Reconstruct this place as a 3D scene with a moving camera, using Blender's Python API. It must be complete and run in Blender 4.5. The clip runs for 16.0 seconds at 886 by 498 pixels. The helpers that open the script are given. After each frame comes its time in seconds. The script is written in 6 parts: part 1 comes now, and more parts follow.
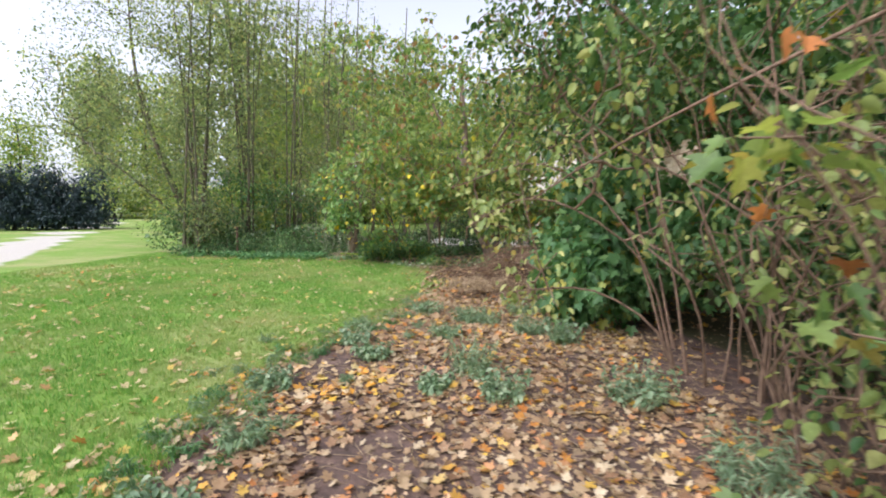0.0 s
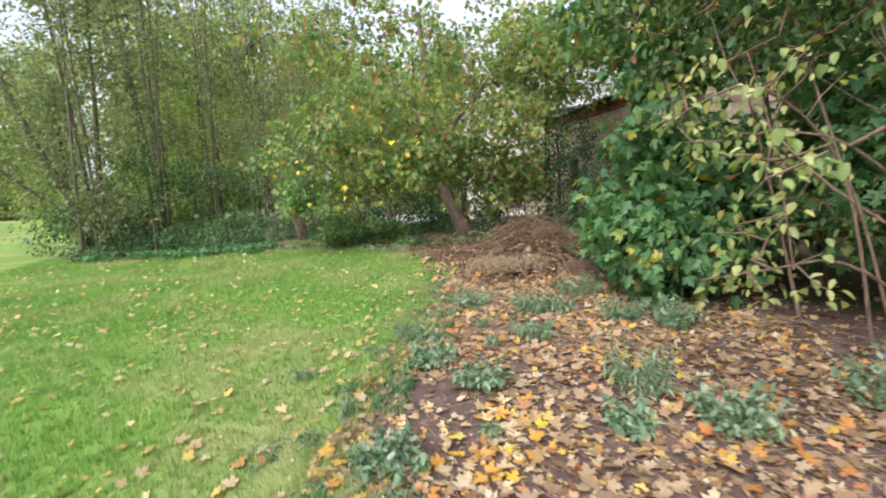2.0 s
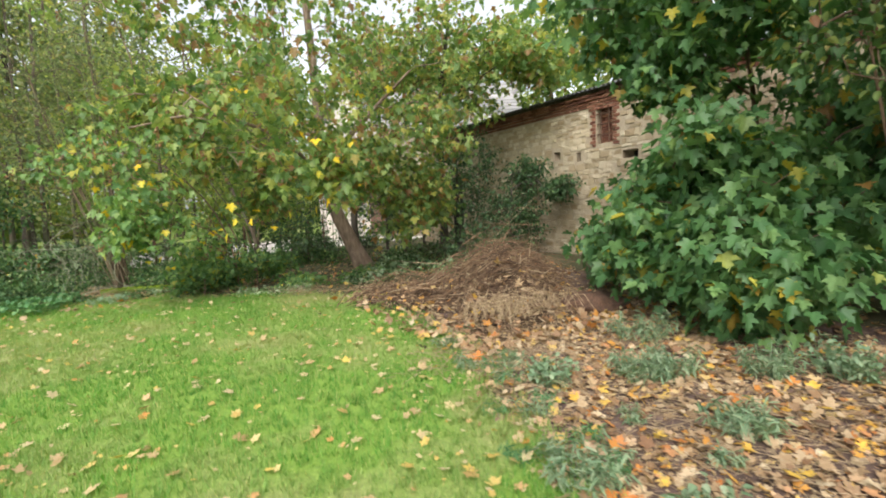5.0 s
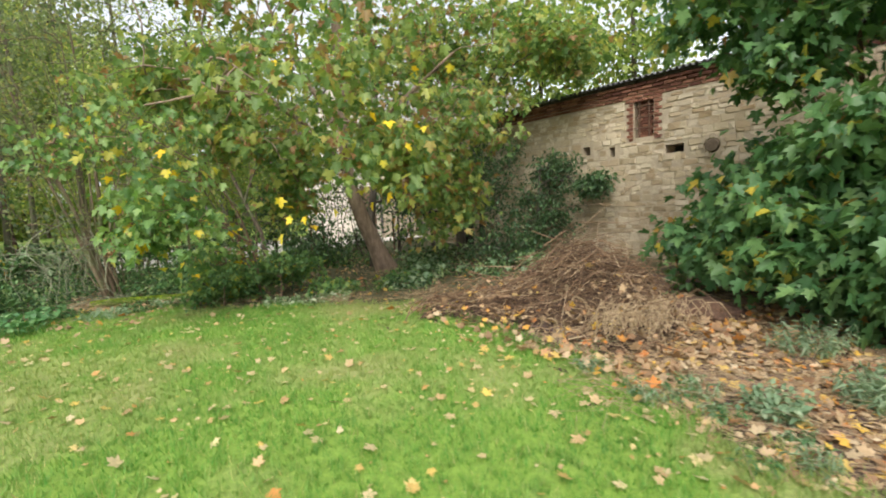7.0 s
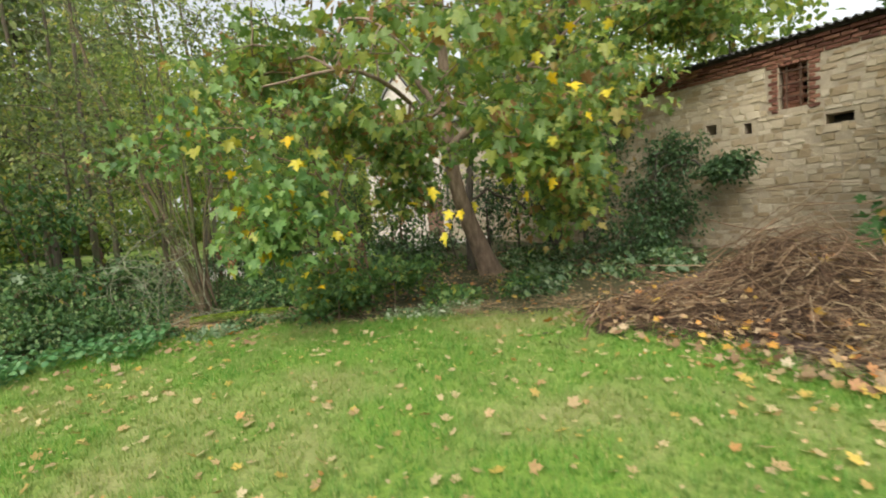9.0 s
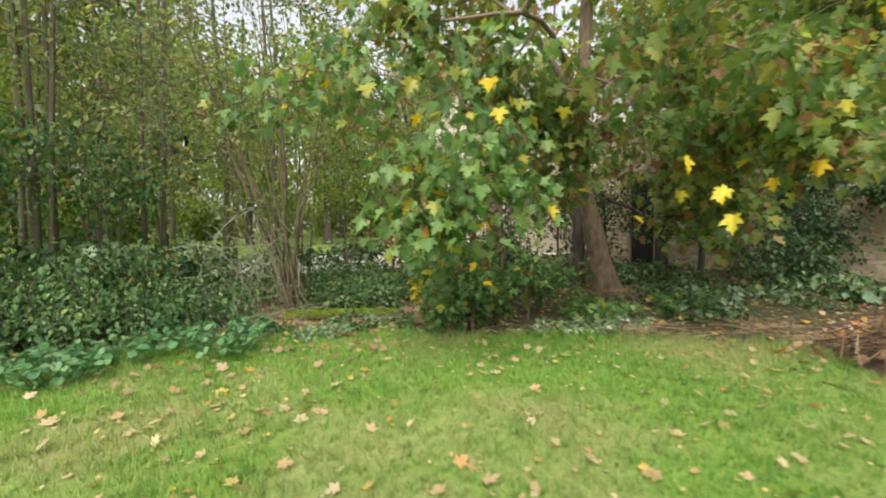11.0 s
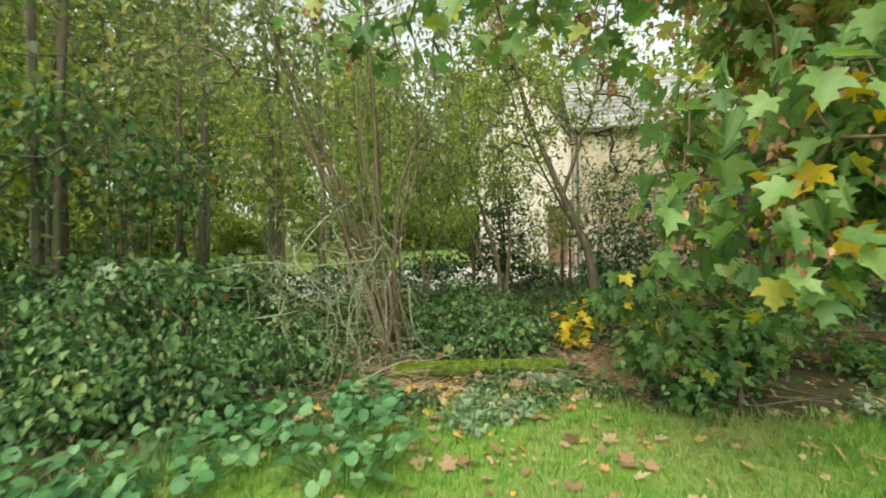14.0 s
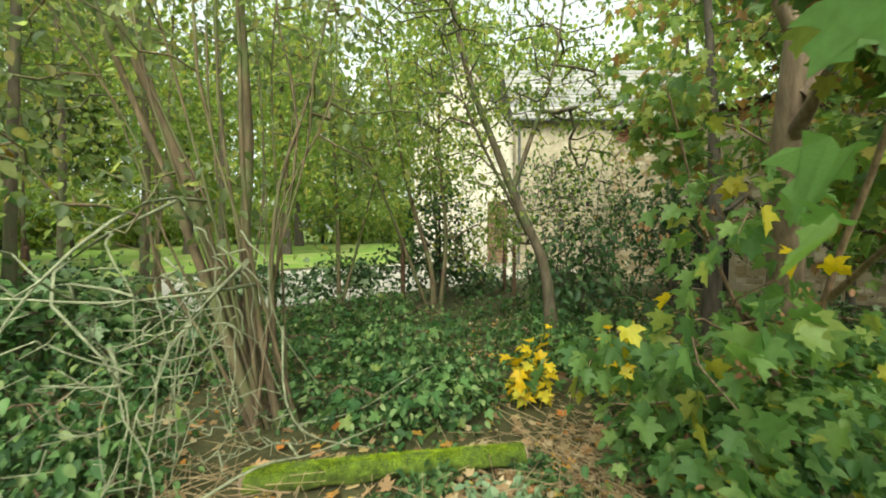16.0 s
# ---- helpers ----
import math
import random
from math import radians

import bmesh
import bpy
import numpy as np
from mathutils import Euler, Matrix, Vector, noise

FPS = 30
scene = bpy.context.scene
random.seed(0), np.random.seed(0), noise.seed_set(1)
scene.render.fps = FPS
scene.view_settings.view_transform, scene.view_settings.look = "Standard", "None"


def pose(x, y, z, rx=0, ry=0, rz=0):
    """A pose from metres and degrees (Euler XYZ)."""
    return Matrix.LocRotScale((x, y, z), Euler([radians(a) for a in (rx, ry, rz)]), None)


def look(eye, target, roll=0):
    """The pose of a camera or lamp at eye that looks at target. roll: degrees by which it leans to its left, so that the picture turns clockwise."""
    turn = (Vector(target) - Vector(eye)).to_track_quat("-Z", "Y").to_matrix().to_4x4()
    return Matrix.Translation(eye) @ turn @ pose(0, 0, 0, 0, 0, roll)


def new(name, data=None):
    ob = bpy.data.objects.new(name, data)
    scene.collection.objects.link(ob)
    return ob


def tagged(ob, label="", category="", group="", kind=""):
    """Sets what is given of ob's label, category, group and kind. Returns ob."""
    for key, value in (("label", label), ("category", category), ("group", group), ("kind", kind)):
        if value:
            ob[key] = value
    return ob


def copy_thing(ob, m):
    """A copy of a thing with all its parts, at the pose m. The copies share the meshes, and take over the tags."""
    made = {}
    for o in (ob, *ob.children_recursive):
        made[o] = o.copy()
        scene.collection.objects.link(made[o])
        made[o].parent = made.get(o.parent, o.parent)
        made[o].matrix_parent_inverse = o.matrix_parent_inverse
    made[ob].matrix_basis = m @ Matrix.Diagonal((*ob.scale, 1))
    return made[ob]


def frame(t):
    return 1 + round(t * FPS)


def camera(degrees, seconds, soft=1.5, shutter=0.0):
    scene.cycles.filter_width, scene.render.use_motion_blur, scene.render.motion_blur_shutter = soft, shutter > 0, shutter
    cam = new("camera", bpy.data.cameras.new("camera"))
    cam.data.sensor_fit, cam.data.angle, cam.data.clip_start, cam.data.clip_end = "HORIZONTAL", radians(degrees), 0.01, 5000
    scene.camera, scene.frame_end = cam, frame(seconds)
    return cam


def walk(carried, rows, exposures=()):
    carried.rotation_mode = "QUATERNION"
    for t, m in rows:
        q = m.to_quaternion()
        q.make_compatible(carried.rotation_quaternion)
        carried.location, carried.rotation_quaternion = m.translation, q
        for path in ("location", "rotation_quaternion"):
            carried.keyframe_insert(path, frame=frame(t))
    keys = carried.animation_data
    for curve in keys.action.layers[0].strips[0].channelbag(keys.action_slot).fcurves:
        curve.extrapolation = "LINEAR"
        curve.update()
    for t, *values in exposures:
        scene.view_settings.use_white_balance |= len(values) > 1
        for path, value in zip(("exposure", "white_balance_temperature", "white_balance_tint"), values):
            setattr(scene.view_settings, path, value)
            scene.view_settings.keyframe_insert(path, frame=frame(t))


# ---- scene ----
cam = camera(89.95, 16.0, soft=1.85, shutter=0.4)
PATH = [
    (0, look((-0.025, 0.469, 1.611), (-0.098, 2.461, 1.446), 0.78)),
    (0.5, look((-0.543, 0.833, 1.587), (-0.570, 2.819, 1.356), -0.38)),
    (1, look((-0.999, 1.159, 1.549), (-0.810, 3.132, 1.281), 2.66)),
    (1.5, look((-1.414, 1.529, 1.550), (-1.131, 3.487, 1.258), 2.34)),
    (2, look((-1.704, 2.013, 1.538), (-1.399, 3.970, 1.260), -2.85)),
    (2.5, look((-2.010, 2.486, 1.500), (-1.401, 4.372, 1.234), -0.39)),
    (3, look((-2.277, 2.978, 1.500), (-1.562, 4.828, 1.251), -1.37)),
    (3.2, look((-2.342, 3.186, 1.497), (-1.606, 5.029, 1.254), -2.26)),
    (5.3, look((-3.286, 5.110, 1.525), (-2.182, 6.766, 1.331), -2.55)),
    (5.5, look((-3.374, 5.288, 1.530), (-2.254, 6.935, 1.341), -2.42)),
    (6, look((-3.525, 5.703, 1.530), (-2.387, 7.336, 1.331), -2.05)),
    (6.5, look((-3.695, 6.104, 1.537), (-2.517, 7.707, 1.331), -2.21)),
    (7, look((-3.962, 6.484, 1.535), (-2.754, 8.064, 1.319), -2.70)),
    (7.5, look((-4.112, 6.899, 1.511), (-3.035, 8.570, 1.292), -3.47)),
    (8, look((-4.226, 7.308, 1.498), (-3.149, 8.979, 1.281), -2.27)),
    (8.5, look((-4.385, 7.751, 1.498), (-3.224, 9.364, 1.279), -2.66)),
    (9, look((-4.509, 8.226, 1.481), (-3.439, 9.904, 1.288), -5.09)),
    (9.2, look((-4.569, 8.404, 1.478), (-3.519, 10.097, 1.304), -3.31)),
    (11.3, look((-5.421, 10.321, 1.179), (-4.432, 12.056, 1.084), -0.43)),
    (11.5, look((-5.492, 10.504, 1.170), (-4.559, 12.270, 1.070), -0.92)),
    (12, look((-5.666, 10.940, 1.160), (-4.819, 12.751, 1.087), -0.66)),
    (12.5, look((-5.833, 11.392, 1.155), (-4.979, 13.199, 1.078), -1.06)),
    (13, look((-5.878, 11.779, 1.145), (-5.035, 13.592, 1.075), -1.77)),
    (13.5, look((-5.787, 12.168, 1.134), (-4.928, 13.973, 1.073), -0.80)),
    (14, look((-5.611, 12.517, 1.162), (-4.664, 14.278, 1.121), -0.98)),
    (14.5, look((-5.367, 12.828, 1.204), (-4.387, 14.571, 1.148), -0.80)),
    (15, look((-5.155, 13.136, 1.227), (-4.079, 14.820, 1.151), -0.41)),
    (15.5, look((-4.941, 13.430, 1.267), (-3.770, 15.049, 1.186), -0.34)),
    (16, look((-4.720, 13.662, 1.308), (-3.538, 15.273, 1.229), 0.07)),
]
walk(cam, PATH, exposures=[(0, 1.33, 5900, 17), (0.5, 1.46, 5900, 17), (2, 1.42, 5900, 15), (5, 1.40, 6400, 10), (8, 1.25, 6500, 9), (9, 1.12, 6600, 7), (9.6, 1.12, 6600, 8), (11.4, 1.29, 6550, 11), (12.2, 1.30, 6400, 7), (13, 1.30, 6600, 3), (14.5, 1.45, 6900, -3), (15, 1.60, 6950, -6), (16, 1.60, 6950, -8)])

# ---- world and light: soft overcast daylight ----
world = bpy.data.worlds.new("overcast_sky")
scene.world = world
world.use_nodes = True
wn, wl = world.node_tree.nodes, world.node_tree.links
wn.clear()
w_out = wn.new("ShaderNodeOutputWorld")
w_bg = wn.new("ShaderNodeBackground")
w_hs = wn.new("ShaderNodeHueSaturation")
w_sky = wn.new("ShaderNodeTexSky")
w_sky.sky_type = "NISHITA"
w_sky.sun_disc = False
w_sky.sun_elevation = radians(46)
w_sky.sun_rotation = radians(222)
w_sky.air_density, w_sky.dust_density, w_sky.ozone_density = 1.0, 2.5, 1.0
w_hs.inputs["Saturation"].default_value = 0.22
w_bg.inputs["Strength"].default_value = 0.125
wl.new(w_sky.outputs[0], w_hs.inputs["Color"])
wl.new(w_hs.outputs[0], w_bg.inputs["Color"])
wl.new(w_bg.outputs[0], w_out.inputs["Surface"])

sun = new("sun", bpy.data.lights.new("sun", "SUN"))
sun.data.energy = 1.35
sun.data.angle = radians(50)
sun.data.color = (1.0, 0.95, 0.87)
SUN_AZ, SUN_EL = radians(222), radians(46)
sun_dir = Vector((math.sin(SUN_AZ) * math.cos(SUN_EL), math.cos(SUN_AZ) * math.cos(SUN_EL), math.sin(SUN_EL)))
sun.matrix_world = look(sun_dir * 60, (0, 0, 0))

# ---- materials ----


def nodes_of(name):
    m = bpy.data.materials.new(name)
    m.use_nodes = True
    nt = m.node_tree
    return m, nt, nt.nodes["Principled BSDF"], nt.nodes["Material Output"]


def ramp(nt, fac, stops, constant=False):
    r = nt.nodes.new("ShaderNodeValToRGB")
    r.color_ramp.interpolation = "CONSTANT" if constant else "LINEAR"
    els = r.color_ramp.elements
    while len(els) < len(stops):
        els.new(0.5)
    for e, (p, c) in zip(els, stops):
        e.position = p
        e.color = (*c, 1)
    nt.links.new(fac, r.inputs[0])
    return r.outputs[0]


def noise_tex(nt, scale, detail=4.0, rough=0.6, coord="Object", stretch=None):
    tc = nt.nodes.new("ShaderNodeTexCoord")
    n = nt.nodes.new("ShaderNodeTexNoise")
    n.inputs["Scale"].default_value = scale
    n.inputs["Detail"].default_value = detail
    n.inputs["Roughness"].default_value = rough
    if stretch:
        mp = nt.nodes.new("ShaderNodeMapping")
        mp.inputs["Scale"].default_value = stretch
        nt.links.new(tc.outputs[coord], mp.inputs[0])
        nt.links.new(mp.outputs[0], n.inputs["Vector"])
    else:
        nt.links.new(tc.outputs[coord], n.inputs["Vector"])
    return n.outputs["Fac"]


def mixc(nt, fac, a, b, mode="MIX"):
    m = nt.nodes.new("ShaderNodeMix")
    m.data_type, m.blend_type = "RGBA", mode
    for sock, v in ((m.inputs[0], fac), (m.inputs[6], a), (m.inputs[7], b)):
        if isinstance(v, (int, float)):
            sock.default_value = v
        elif isinstance(v, tuple):
            sock.default_value = (*v, 1)
        else:
            nt.links.new(v, sock)
    return m.outputs[2]


def bump(nt, bsdf, height, strength=0.4, dist=0.02):
    b = nt.nodes.new("ShaderNodeBump")
    b.inputs["Strength"].default_value = strength
    b.inputs["Distance"].default_value = dist
    nt.links.new(height, b.inputs["Height"])
    nt.links.new(b.outputs[0], bsdf.inputs["Normal"])


def leaf_material(name, stops, through_light=0.4, rough=0.5, single=False, dry=None):
    """Leaves: one colour for each leaf out of the stops, veined and blotched, letting light through."""
    m, nt, bsdf, out = nodes_of(name)
    if single:
        rnd = nt.nodes.new("ShaderNodeObjectInfo").outputs["Random"]
    else:
        rnd = nt.nodes.new("ShaderNodeNewGeometry").outputs["Random Per Island"]
    col = ramp(nt, rnd, stops)
    blot = noise_tex(nt, 35.0, 3.0)
    col = mixc(nt, 0.35, col, ramp(nt, blot, [(0.3, (0.55, 0.5, 0.42)), (0.7, (1.25, 1.25, 1.2))]), "MULTIPLY")
    patch = noise_tex(nt, 0.9, 2.0)
    col = mixc(nt, 0.5, col, ramp(nt, patch, [(0.35, (0.72, 0.75, 0.72)), (0.65, (1.2, 1.18, 1.1))]), "MULTIPLY")
    if dry:
        big = noise_tex(nt, 0.55, 4.0)
        col = mixc(nt, ramp(nt, big, [(0.46, (0, 0, 0)), (0.64, (0.5, 0.5, 0.5))]), col, dry)
    nt.links.new(col, bsdf.inputs["Base Color"])
    bsdf.inputs["Roughness"].default_value = rough
    bsdf.inputs["Specular IOR Level"].default_value = 0.35
    tr = nt.nodes.new("ShaderNodeBsdfTranslucent")
    nt.links.new(mixc(nt, 1.0, col, (1.15, 1.2, 0.7), "MULTIPLY"), tr.inputs["Color"])
    mx = nt.nodes.new("ShaderNodeMixShader")
    mx.inputs[0].default_value = through_light
    nt.links.new(bsdf.outputs[0], mx.inputs[1])
    nt.links.new(tr.outputs[0], mx.inputs[2])
    nt.links.new(mx.outputs[0], out.inputs["Surface"])
    return m


def bark_material(name, dark, light, scale=14.0, green=None):
    m, nt, bsdf, out = nodes_of(name)
    n1 = noise_tex(nt, scale, 6.0, 0.65, stretch=(1, 1, 0.22))
    n2 = noise_tex(nt, 2.2, 3.0)
    col = ramp(nt, n1, [(0.3, dark), (0.68, light)])
    if green:
        col = mixc(nt, ramp(nt, n2, [(0.45, (0, 0, 0)), (0.62, (1, 1, 1))]), col, green)
    nt.links.new(col, bsdf.inputs["Base Color"])
    bsdf.inputs["Roughness"].default_value = 0.9
    bump(nt, bsdf, n1, 0.7, 0.015)
    return m


def plain_material(name, dark, light, scale=20.0, rough=0.85, bumpy=0.3, metal=0.0, dist=0.01):
    m, nt, bsdf, out = nodes_of(name)
    n1 = noise_tex(nt, scale, 6.0, 0.65)
    n2 = noise_tex(nt, scale * 0.12, 3.0)
    col = ramp(nt, n1, [(0.3, dark), (0.7, light)])
    col = mixc(nt, 0.5, col, ramp(nt, n2, [(0.35, (0.7, 0.7, 0.7)), (0.65, (1.2, 1.18, 1.15))]), "MULTIPLY")
    nt.links.new(col, bsdf.inputs["Base Color"])
    bsdf.inputs["Roughness"].default_value = rough
    bsdf.inputs["Metallic"].default_value = metal
    bump(nt, bsdf, n1, bumpy, dist)
    return m


def piece_material(name, stops, scale=25.0, rough=0.9):
    """Stones, bricks and tiles: a colour for each piece, with grain."""
    m, nt, bsdf, out = nodes_of(name)
    oi = nt.nodes.new("ShaderNodeObjectInfo").outputs["Random"]
    isl = nt.nodes.new("ShaderNodeNewGeometry").outputs["Random Per Island"]
    add = nt.nodes.new("ShaderNodeMath")
    add.operation = "ADD"
    fr = nt.nodes.new("ShaderNodeMath")
    fr.operation = "FRACT"
    nt.links.new(oi, add.inputs[0])
    nt.links.new(isl, add.inputs[1])
    nt.links.new(add.outputs[0], fr.inputs[0])
    col = ramp(nt, fr.outputs[0], stops)
    n1 = noise_tex(nt, scale, 7.0, 0.7, coord="Object")
    geo = nt.nodes.new("ShaderNodeNewGeometry")
    n2 = nt.nodes.new("ShaderNodeTexNoise")
    n2.inputs["Scale"].default_value = 0.8
    nt.links.new(geo.outputs["Position"], n2.inputs["Vector"])
    col = mixc(nt, 0.55, col, ramp(nt, n1, [(0.3, (0.6, 0.58, 0.55)), (0.7, (1.2, 1.2, 1.2))]), "MULTIPLY")
    col = mixc(nt, 0.6, col, ramp(nt, n2.outputs["Fac"], [(0.35, (0.72, 0.70, 0.66)), (0.6, (1.12, 1.1, 1.08))]), "MULTIPLY")
    nt.links.new(col, bsdf.inputs["Base Color"])
    bsdf.inputs["Roughness"].default_value = rough
    bump(nt, bsdf, n1, 0.5, 0.01)
    return m


M_MAPLE = leaf_material("maple_leaves", [(0.0, (0.11, 0.20, 0.07)), (0.36, (0.20, 0.31, 0.10)), (0.66, (0.32, 0.41, 0.14)),
                                         (0.83, (0.46, 0.46, 0.12)), (0.91, (0.38, 0.26, 0.11)), (1.0, (0.32, 0.17, 0.09))], 0.54, 0.42)
M_MAPLE_ONE = leaf_material("maple_leaf", [(0.0, (0.105, 0.21, 0.075)), (0.55, (0.185, 0.32, 0.11)), (0.90, (0.29, 0.42, 0.15)),
                                           (0.95, (0.74, 0.52, 0.03)), (1.0, (0.80, 0.54, 0.02))], 0.5, 0.45, single=True)
M_MAPLE_FRESH = leaf_material("fresh_maple_leaves", [(0.0, (0.10, 0.20, 0.075)), (0.5, (0.185, 0.32, 0.11)), (0.90, (0.30, 0.43, 0.16)), (1.0, (0.62, 0.50, 0.06))], 0.5, 0.45)
# darker copy of the maple leaves; the bushes' shade is in the colour
M_SHADELEAF = leaf_material("shade_darkened_leaves", [(0.0, (0.06, 0.15, 0.055)), (0.6, (0.115, 0.235, 0.085)), (0.93, (0.19, 0.32, 0.115)),
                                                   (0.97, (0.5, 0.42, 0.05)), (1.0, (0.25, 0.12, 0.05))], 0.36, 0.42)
M_YELLOW = leaf_material("yellow_leaves", [(0.0, (0.75, 0.48, 0.02)), (0.6, (0.80, 0.60, 0.04)), (1.0, (0.60, 0.55, 0.08))])
M_HAZEL = leaf_material("hedge_leaves", [(0.0, (0.04, 0.095, 0.03)), (0.5, (0.085, 0.16, 0.048)), (0.82, (0.19, 0.27, 0.08)),
                                         (0.95, (0.42, 0.44, 0.15)), (1.0, (0.30, 0.13, 0.06))], 0.32, 0.45)
M_THICKET = leaf_material("thicket_leaves", [(0.0, (0.13, 0.18, 0.105)), (0.5, (0.24, 0.295, 0.165)), (0.85, (0.36, 0.40, 0.21)),
                                             (1.0, (0.40, 0.33, 0.16))], 0.66)
M_WOOD = leaf_material("far_wood_leaves", [(0.0, (0.14, 0.23, 0.07)), (0.5, (0.265, 0.355, 0.115)), (0.85, (0.41, 0.46, 0.155)),
                                           (1.0, (0.52, 0.46, 0.14))], 0.66)
M_CONIFER = leaf_material("dark_needles", [(0.0, (0.025, 0.05, 0.06)), (1.0, (0.055, 0.085, 0.095))], 0.15)
M_UNDER = leaf_material("undergrowth_leaves", [(0.0, (0.028, 0.068, 0.026)), (0.4, (0.065, 0.14, 0.048)), (0.75, (0.13, 0.225, 0.08)),
                                               (1.0, (0.29, 0.36, 0.17))], 0.32, 0.65)
M_IVY = leaf_material("dark_ivy_leaves", [(0.0, (0.035, 0.085, 0.035)), (0.8, (0.075, 0.14, 0.055)), (1.0, (0.12, 0.19, 0.07))], 0.25, 0.45)
M_WEED = leaf_material("weed_leaves", [(0.0, (0.16, 0.26, 0.15)), (0.6, (0.27, 0.38, 0.24)), (1.0, (0.42, 0.50, 0.35))], 0.4)
M_BUTTER = leaf_material("broad_weed_leaves", [(0.0, (0.07, 0.19, 0.075)), (0.6, (0.13, 0.285, 0.115)), (1.0, (0.25, 0.40, 0.19))], 0.35, 0.45)
M_PALE = leaf_material("variegated_leaves", [(0.0, (0.14, 0.24, 0.10)), (0.55, (0.25, 0.36, 0.18)), (0.75, (0.48, 0.54, 0.42)), (1.0, (0.62, 0.66, 0.56))], 0.3)
M_GRASS = leaf_material("grass_blades", [(0.0, (0.10, 0.27, 0.045)), (0.55, (0.165, 0.36, 0.065)), (0.85, (0.29, 0.43, 0.11)),
                                         (1.0, (0.50, 0.46, 0.20))], 0.4, 0.6, dry=(0.46, 0.42, 0.19))
M_LITTER = leaf_material("fallen_leaves", [(0.0, (0.27, 0.16, 0.085)), (0.2, (0.46, 0.33, 0.20)), (0.36, (0.21, 0.11, 0.06)), (0.5, (0.42, 0.29, 0.17)), (0.62, (0.60, 0.49, 0.34)),
                                           (0.72, (0.52, 0.19, 0.05)), (0.82, (0.67, 0.44, 0.08)), (0.9, (0.52, 0.39, 0.25)), (1.0, (0.11, 0.065, 0.04))], 0.15, 0.75)
M_LITTER_LAWN = leaf_material("lawn_leaves", [(0.0, (0.50, 0.37, 0.20)), (0.3, (0.60, 0.48, 0.29)), (0.5, (0.42, 0.27, 0.13)), (0.65, (0.66, 0.47, 0.12)), (0.8, (0.64, 0.53, 0.34)), (0.92, (0.58, 0.26, 0.07)), (1.0, (0.60, 0.50, 0.32))], 0.2, 0.7)
M_LITTER_ONE = leaf_material("fallen_leaf", [(0.0, (0.55, 0.40, 0.231)), (0.35, (0.68, 0.53, 0.332)), (0.6, (0.42, 0.25, 0.111)),
                                             (0.75, (0.68, 0.33, 0.055)), (0.9, (0.75, 0.55, 0.055)), (1.0, (0.70, 0.60, 0.415))], 0.15, 0.7, single=True)
M_ORANGE = leaf_material("orange_leaves", [(0.0, (0.34, 0.13, 0.06)), (1.0, (0.56, 0.22, 0.06))], 0.3)
M_HAZELPALE = leaf_material("pale_hedge_leaves", [(0.0, (0.19, 0.27, 0.08)), (0.5, (0.35, 0.41, 0.15)), (0.9, (0.53, 0.54, 0.23)), (1.0, (0.56, 0.45, 0.13))], 0.45, 0.45)
M_SEED = leaf_material("brown_seed_keys", [(0.0, (0.20, 0.09, 0.05)), (0.6, (0.40, 0.21, 0.12)), (1.0, (0.50, 0.32, 0.18))], 0.25)
M_DRYSTICK = bark_material("dry_sticks", (0.19, 0.125, 0.07), (0.47, 0.355, 0.21), 30.0)


def stick_material(name, stops):
    """Dry twigs: a tint for each twig, with grain along it."""
    m, nt, bsdf, out = nodes_of(name)
    isl = nt.nodes.new("ShaderNodeNewGeometry").outputs["Random Per Island"]
    col = ramp(nt, isl, stops)
    n1 = noise_tex(nt, 60.0, 5.0)
    col = mixc(nt, 0.5, col, ramp(nt, n1, [(0.3, (0.6, 0.58, 0.55)), (0.7, (1.25, 1.22, 1.2))]), "MULTIPLY")
    nt.links.new(col, bsdf.inputs["Base Color"])
    bsdf.inputs["Roughness"].default_value = 0.9
    return m


M_PILESTICK = stick_material("brushwood_twigs", [(0.0, (0.04, 0.023, 0.013)), (0.45, (0.125, 0.072, 0.04)), (0.8, (0.25, 0.16, 0.09)), (1.0, (0.50, 0.39, 0.25))])
M_TWIGRED = bark_material("hedge_twigs", (0.08, 0.048, 0.033), (0.27, 0.175, 0.115), 30.0)
M_BARK = bark_material("maple_bark", (0.13, 0.09, 0.065), (0.36, 0.26, 0.19), 12.0)
M_BARKDARK = bark_material("dark_bark", (0.035, 0.028, 0.022), (0.11, 0.09, 0.07), 12.0)
# lichen bark again, darkened: shade among the trees is put into this colour
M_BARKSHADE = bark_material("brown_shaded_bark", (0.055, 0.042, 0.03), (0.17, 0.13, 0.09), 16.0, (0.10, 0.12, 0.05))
M_BARKMOSS = bark_material("lichen_bark", (0.065, 0.047, 0.03), (0.21, 0.15, 0.09), 16.0, (0.13, 0.14, 0.06))
M_LICHEN = bark_material("pale_lichen_twigs", (0.11, 0.115, 0.07), (0.31, 0.32, 0.21), 30.0)
M_MOSS = plain_material("moss", (0.13, 0.22, 0.010), (0.42, 0.54, 0.025), 22.0, 1.0, 1.0, dist=0.03)
# darker version of the moss; shade on the log's lower sides is in it
M_LOG = plain_material("shaded_mossy_bark", (0.03, 0.045, 0.008), (0.14, 0.21, 0.02), 24.0, 1.0, 1.0, dist=0.03)
M_EDGE = leaf_material("edge_shrub_leaves", [(0.0, (0.045, 0.12, 0.042)), (0.5, (0.10, 0.21, 0.075)), (0.9, (0.18, 0.31, 0.115)), (1.0, (0.30, 0.36, 0.11))], 0.42, 0.5)
